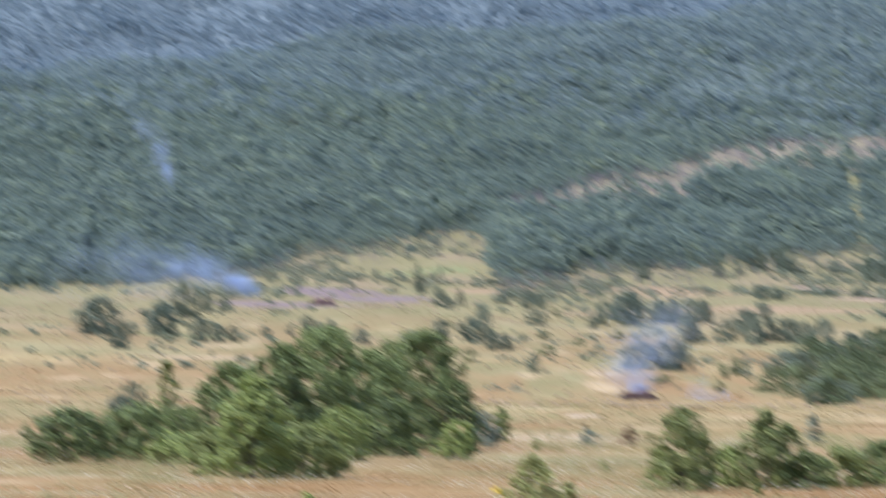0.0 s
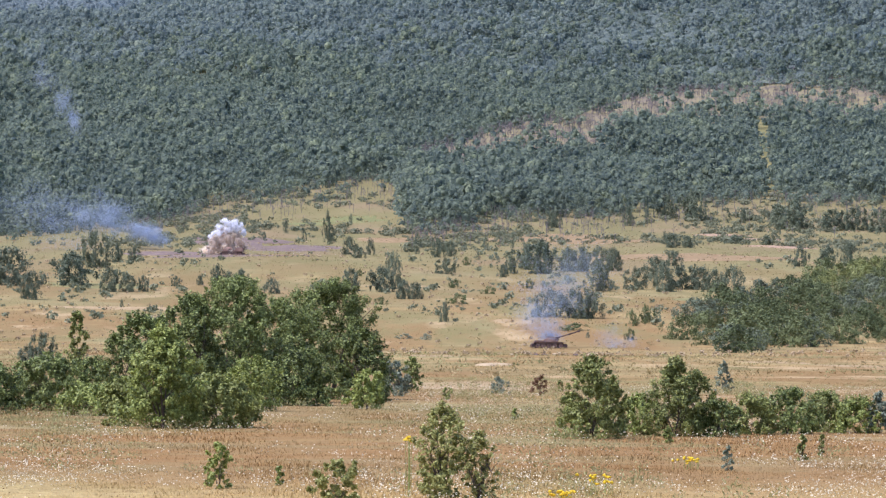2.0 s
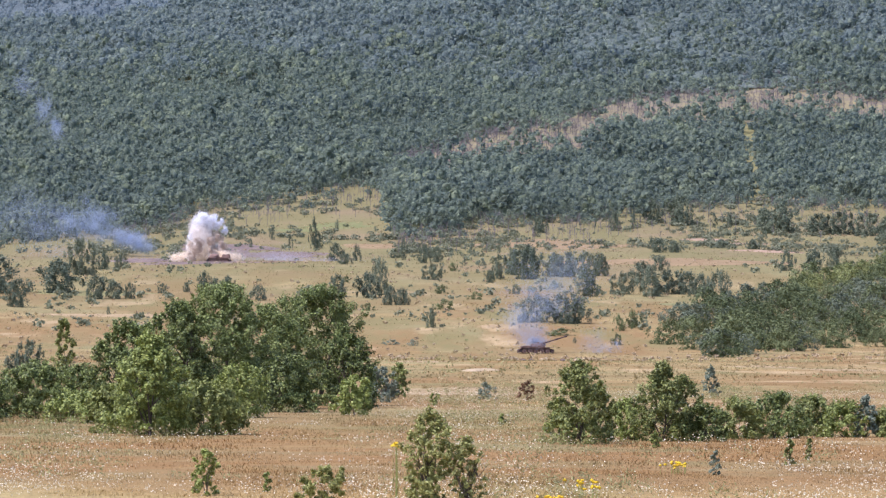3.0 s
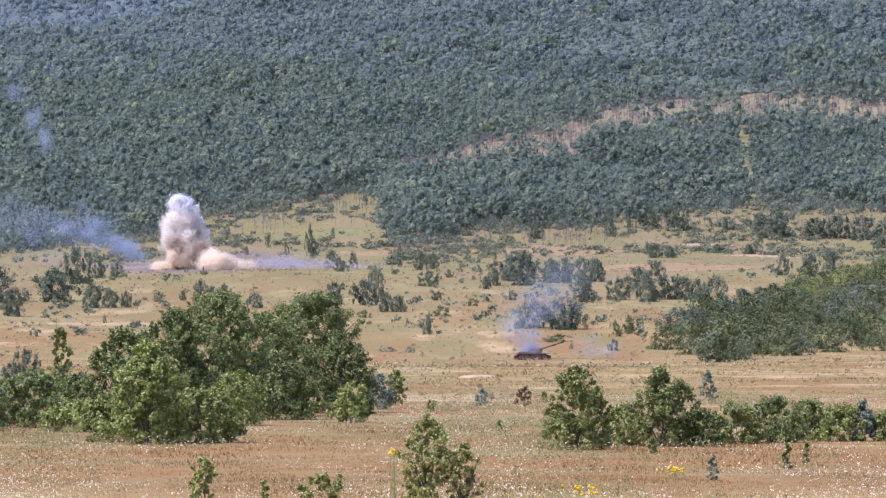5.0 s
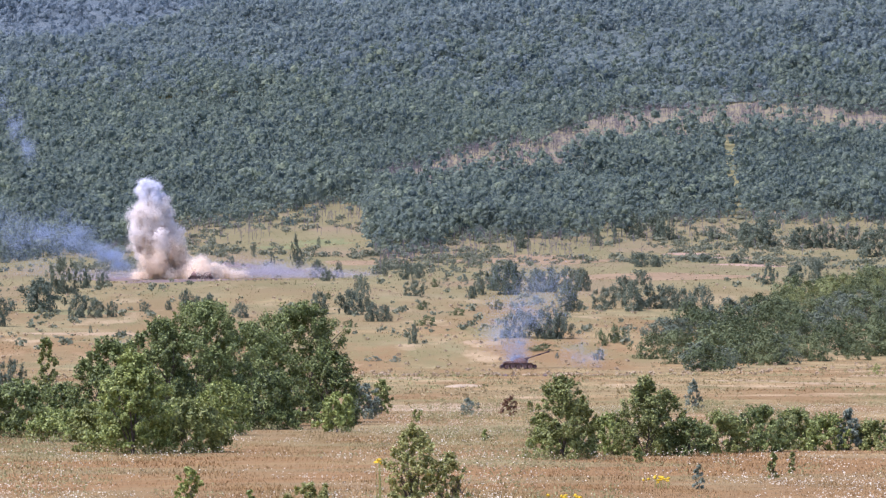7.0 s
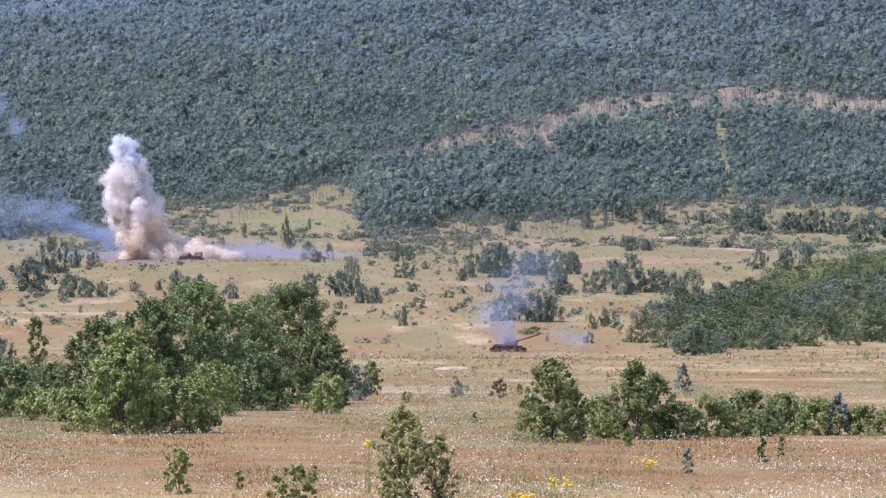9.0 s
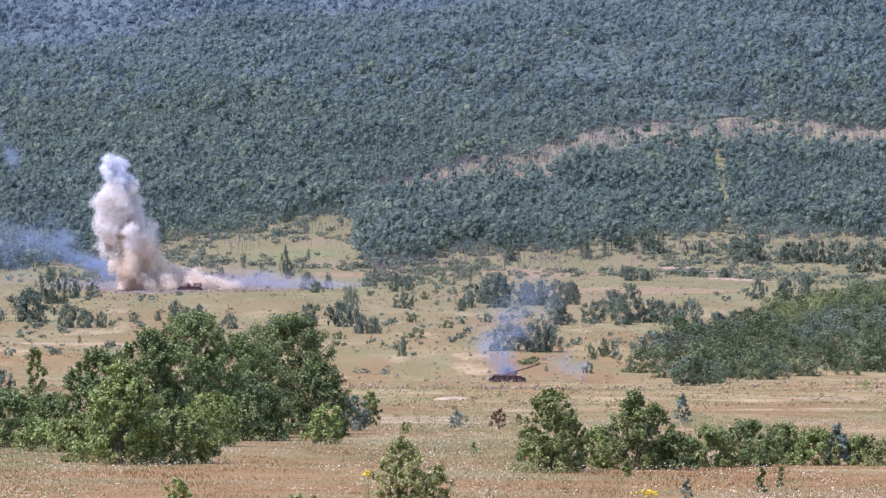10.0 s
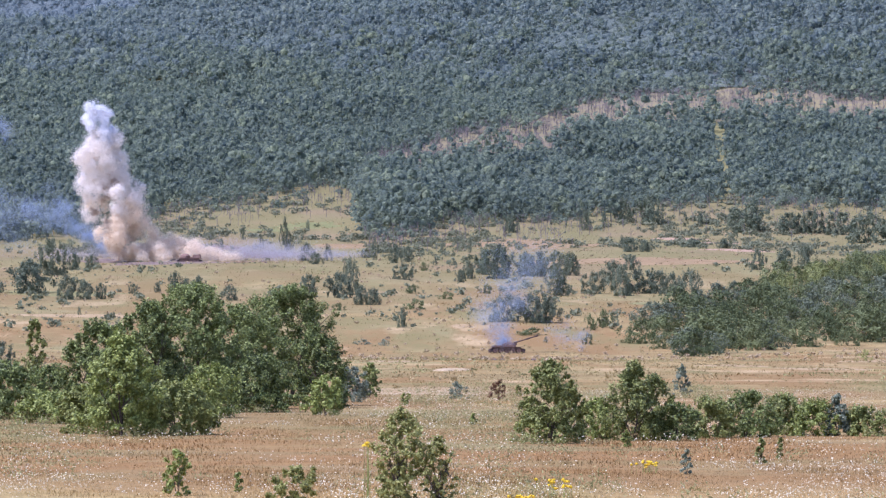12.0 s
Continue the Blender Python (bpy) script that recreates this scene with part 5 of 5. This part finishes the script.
LOW_DUST = smoke_bank("ground_haze", "thin lilac-grey dust lying over the burnt ground", bx + 12, by + 6, bz, [
    (-36, 1.0, 7, 1.6, 0.6), (-24, 1.2, 7, 1.8, 0.8), (2, 1.8, 7, 2.8, 1.1), (9, 1.6, 7, 2.4, 1.2), (17, 1.2, 7, 1.7, 1.0), (25, 0.9, 6, 1.2, 0.6)], PALE_SMOKE, 760, 0.06, 8500)


# ---- what moves ----
def motions():
    times = (0.0, 1.2, 1.3, 1.4, 1.5, 1.7, 2.0, 2.5, 3.0, 3.5, 4.0, 5.0, 6.0, 7.0, 8.0, 9.0, 10.0, 11.0, 12.0)
    top = (0, 0, 3, 6, 7.6, 9.2, 10.8, 12.8, 14.2, 16.0, 17.8, 21, 24.3, 27.8, 31, 34, 37, 40.5, 43.3)
    lean = (0, 0, 0, 0, 0, 0, 0, -0.3, -1.0, -2.0, -3.2, -5.2, -7.4, -9.6, -11.6, -13.8, -16, -18.2, -20.4)
    # the first burst: three heads of small puffs that rise and stay in the heart of the column
    axis = ((0.0, 0.22, 0.57, 1.0), (0.42, 0.74, 0.95, 1.0))
    heads = ((-3.6, 0.84), (0.2, 1.0), (3.7, 0.94))
    for i, (ob, s, ox, oy, spin) in enumerate(BURST):
        rows = []
        hx, hs = heads[i % 3]
        for t, h, dx in zip(times, top, lean):
            if t < 1.25:
                rows.append((t, pose(ox, oy, -16, 0, 0, spin)))
                continue
            wide = 1.6 + 1.3 * min(1.0, (t - 1.3) / 1.2)
            shift = 2.4 * max(0.0, min(1.0, 1.2 - (t - 1.3) / 4.0))
            x = shift + dx * float(np.interp(s, *axis)) + hx * (0.45 + 0.45 * s) * min(1.0, 0.6 + (t - 1.3)) + ox * wide * (1.25 - 0.6 * s)
            rows.append((t, pose(x, oy * wide - (15.0 * shift / 2.4 if i % 2 and s < 0.5 else 1.0), max(0.3, s * (h - 2.0) * hs), 0, 5 * oy * (t - 1.3), spin + 6 * ox * (t - 1.3))))
        walk(ob, rows)
    # the column: half width by share of height, with a narrow neck under the cap; it wells up out of the burst
    share = (0.0, 0.2, 0.45, 0.6, 0.75, 0.86, 1.0)
    half = (9.0, 9.6, 9.8, 9.2, 7.4, 5.6, 5.8)
    for i, (ob, s, ox, oy, spin) in enumerate(COLUMN):
        rows = []
        wells = 1.9 + 2.2 * (i * 37 % 84) / 84
        for t, h, dx in zip(times, top, lean):
            up = min(1.0, max(0.0, (t - wells) / 0.7))
            if up == 0.0:
                rows.append((t, pose(ox, oy, -16, 0, 0, spin)))
                continue
            w = max(0.7, (0.66 + 0.034 * (t - 1.3)) * float(np.interp(s, share, half)) - 2.6) * (1 - 0.5 * max(0.0, 1 - (t - 2.4) / 3.0))
            z = max(0.2, s * (h - 3.1) + 0.4)
            rows.append((t, pose(dx * float(np.interp(s, *axis)) + ox * w, oy * w, z - (1 - up) * (z + 8), 0, 4 * oy * (t - 1.3), spin + 5 * ox * (t - 1.3))))
        walk(ob, rows)
    for ob, ox, oy, spin in SKIRT:
        rows = []
        for t in times:
            if t < 1.45:
                rows.append((t, pose(ox * 2, oy, -16, 0, 0, spin)))
                continue
            g = 1 - math.exp(-(t - 1.4) / 2.2)
            x = (ox * (18 if ox > 0 else 13) - 1.5) * g
            heap = math.exp(-((x - 5.5) / 4.5) ** 2 - ((t - 5.5) / 2.6) ** 2)
            rows.append((t, pose(x, oy * 3 + (6 if x > -6 else 1) * (1 - heap) - 22 * heap, -1.0 + ((3.0 + 0.34 * (t - 1.4)) * (1 - 0.85 * abs(ox)) + 2.2 * heap) * (0.7 + 0.35 * oy) * g, 0, 0, spin + 3 * oy * t)))
        walk(ob, rows)
    walk(flash, [(0.0, pose(0, 0, -14)), (1.23, pose(0, 0, -14)), (1.3, pose(0, 0, 2.0)), (1.37, pose(0, 0, 2.0, 0, 0, 20)), (1.47, pose(0, 0, -14)), (12.0, pose(0, 0, -14))])
    for bank, rise, drift, sway in ((TANK_SMOKE, 0.05, -0.03, 0.35), (WOOD_SMOKE, 0.10, -0.35, 0.5), (HIGH_SMOKE, 0.05, -1.1, 0.5)):
        for i, (ob, cx, cz) in enumerate(bank):
            rows = []
            for t in (0.0, 1.5, 3.0, 4.5, 6.0, 7.5, 9.0, 10.5, 12.0):
                k = t - 12 if bank is WOOD_SMOKE else t - 6 if bank is TANK_SMOKE else t
                rows.append((t, pose(cx + drift * k * (0.6 + 0.1 * i) + sway * math.sin(t * 0.9 + i), 0.3 * math.sin(t + i), cz + rise * k * min(i, 4) + 0.4 * sway * math.sin(t * 0.7 + 2 * i), 0, 3 * math.sin(t * 0.5 + i), 4 * t)))
            walk(ob, rows)
    for i, (ob, cx, cz) in enumerate(LOW_DUST):
        rows = [(t, pose(cx * g, 0, -16 + (16 + cz) * g, 0, 0, 2 * t)) for t, g in ((0.0, 0.0), (1.4, 0.0), (2.0, 0.7), (3.0, 0.85), (5.0, 0.95), (8.0, 1.0), (12.0, 1.05))]
        walk(ob, rows)


motions()
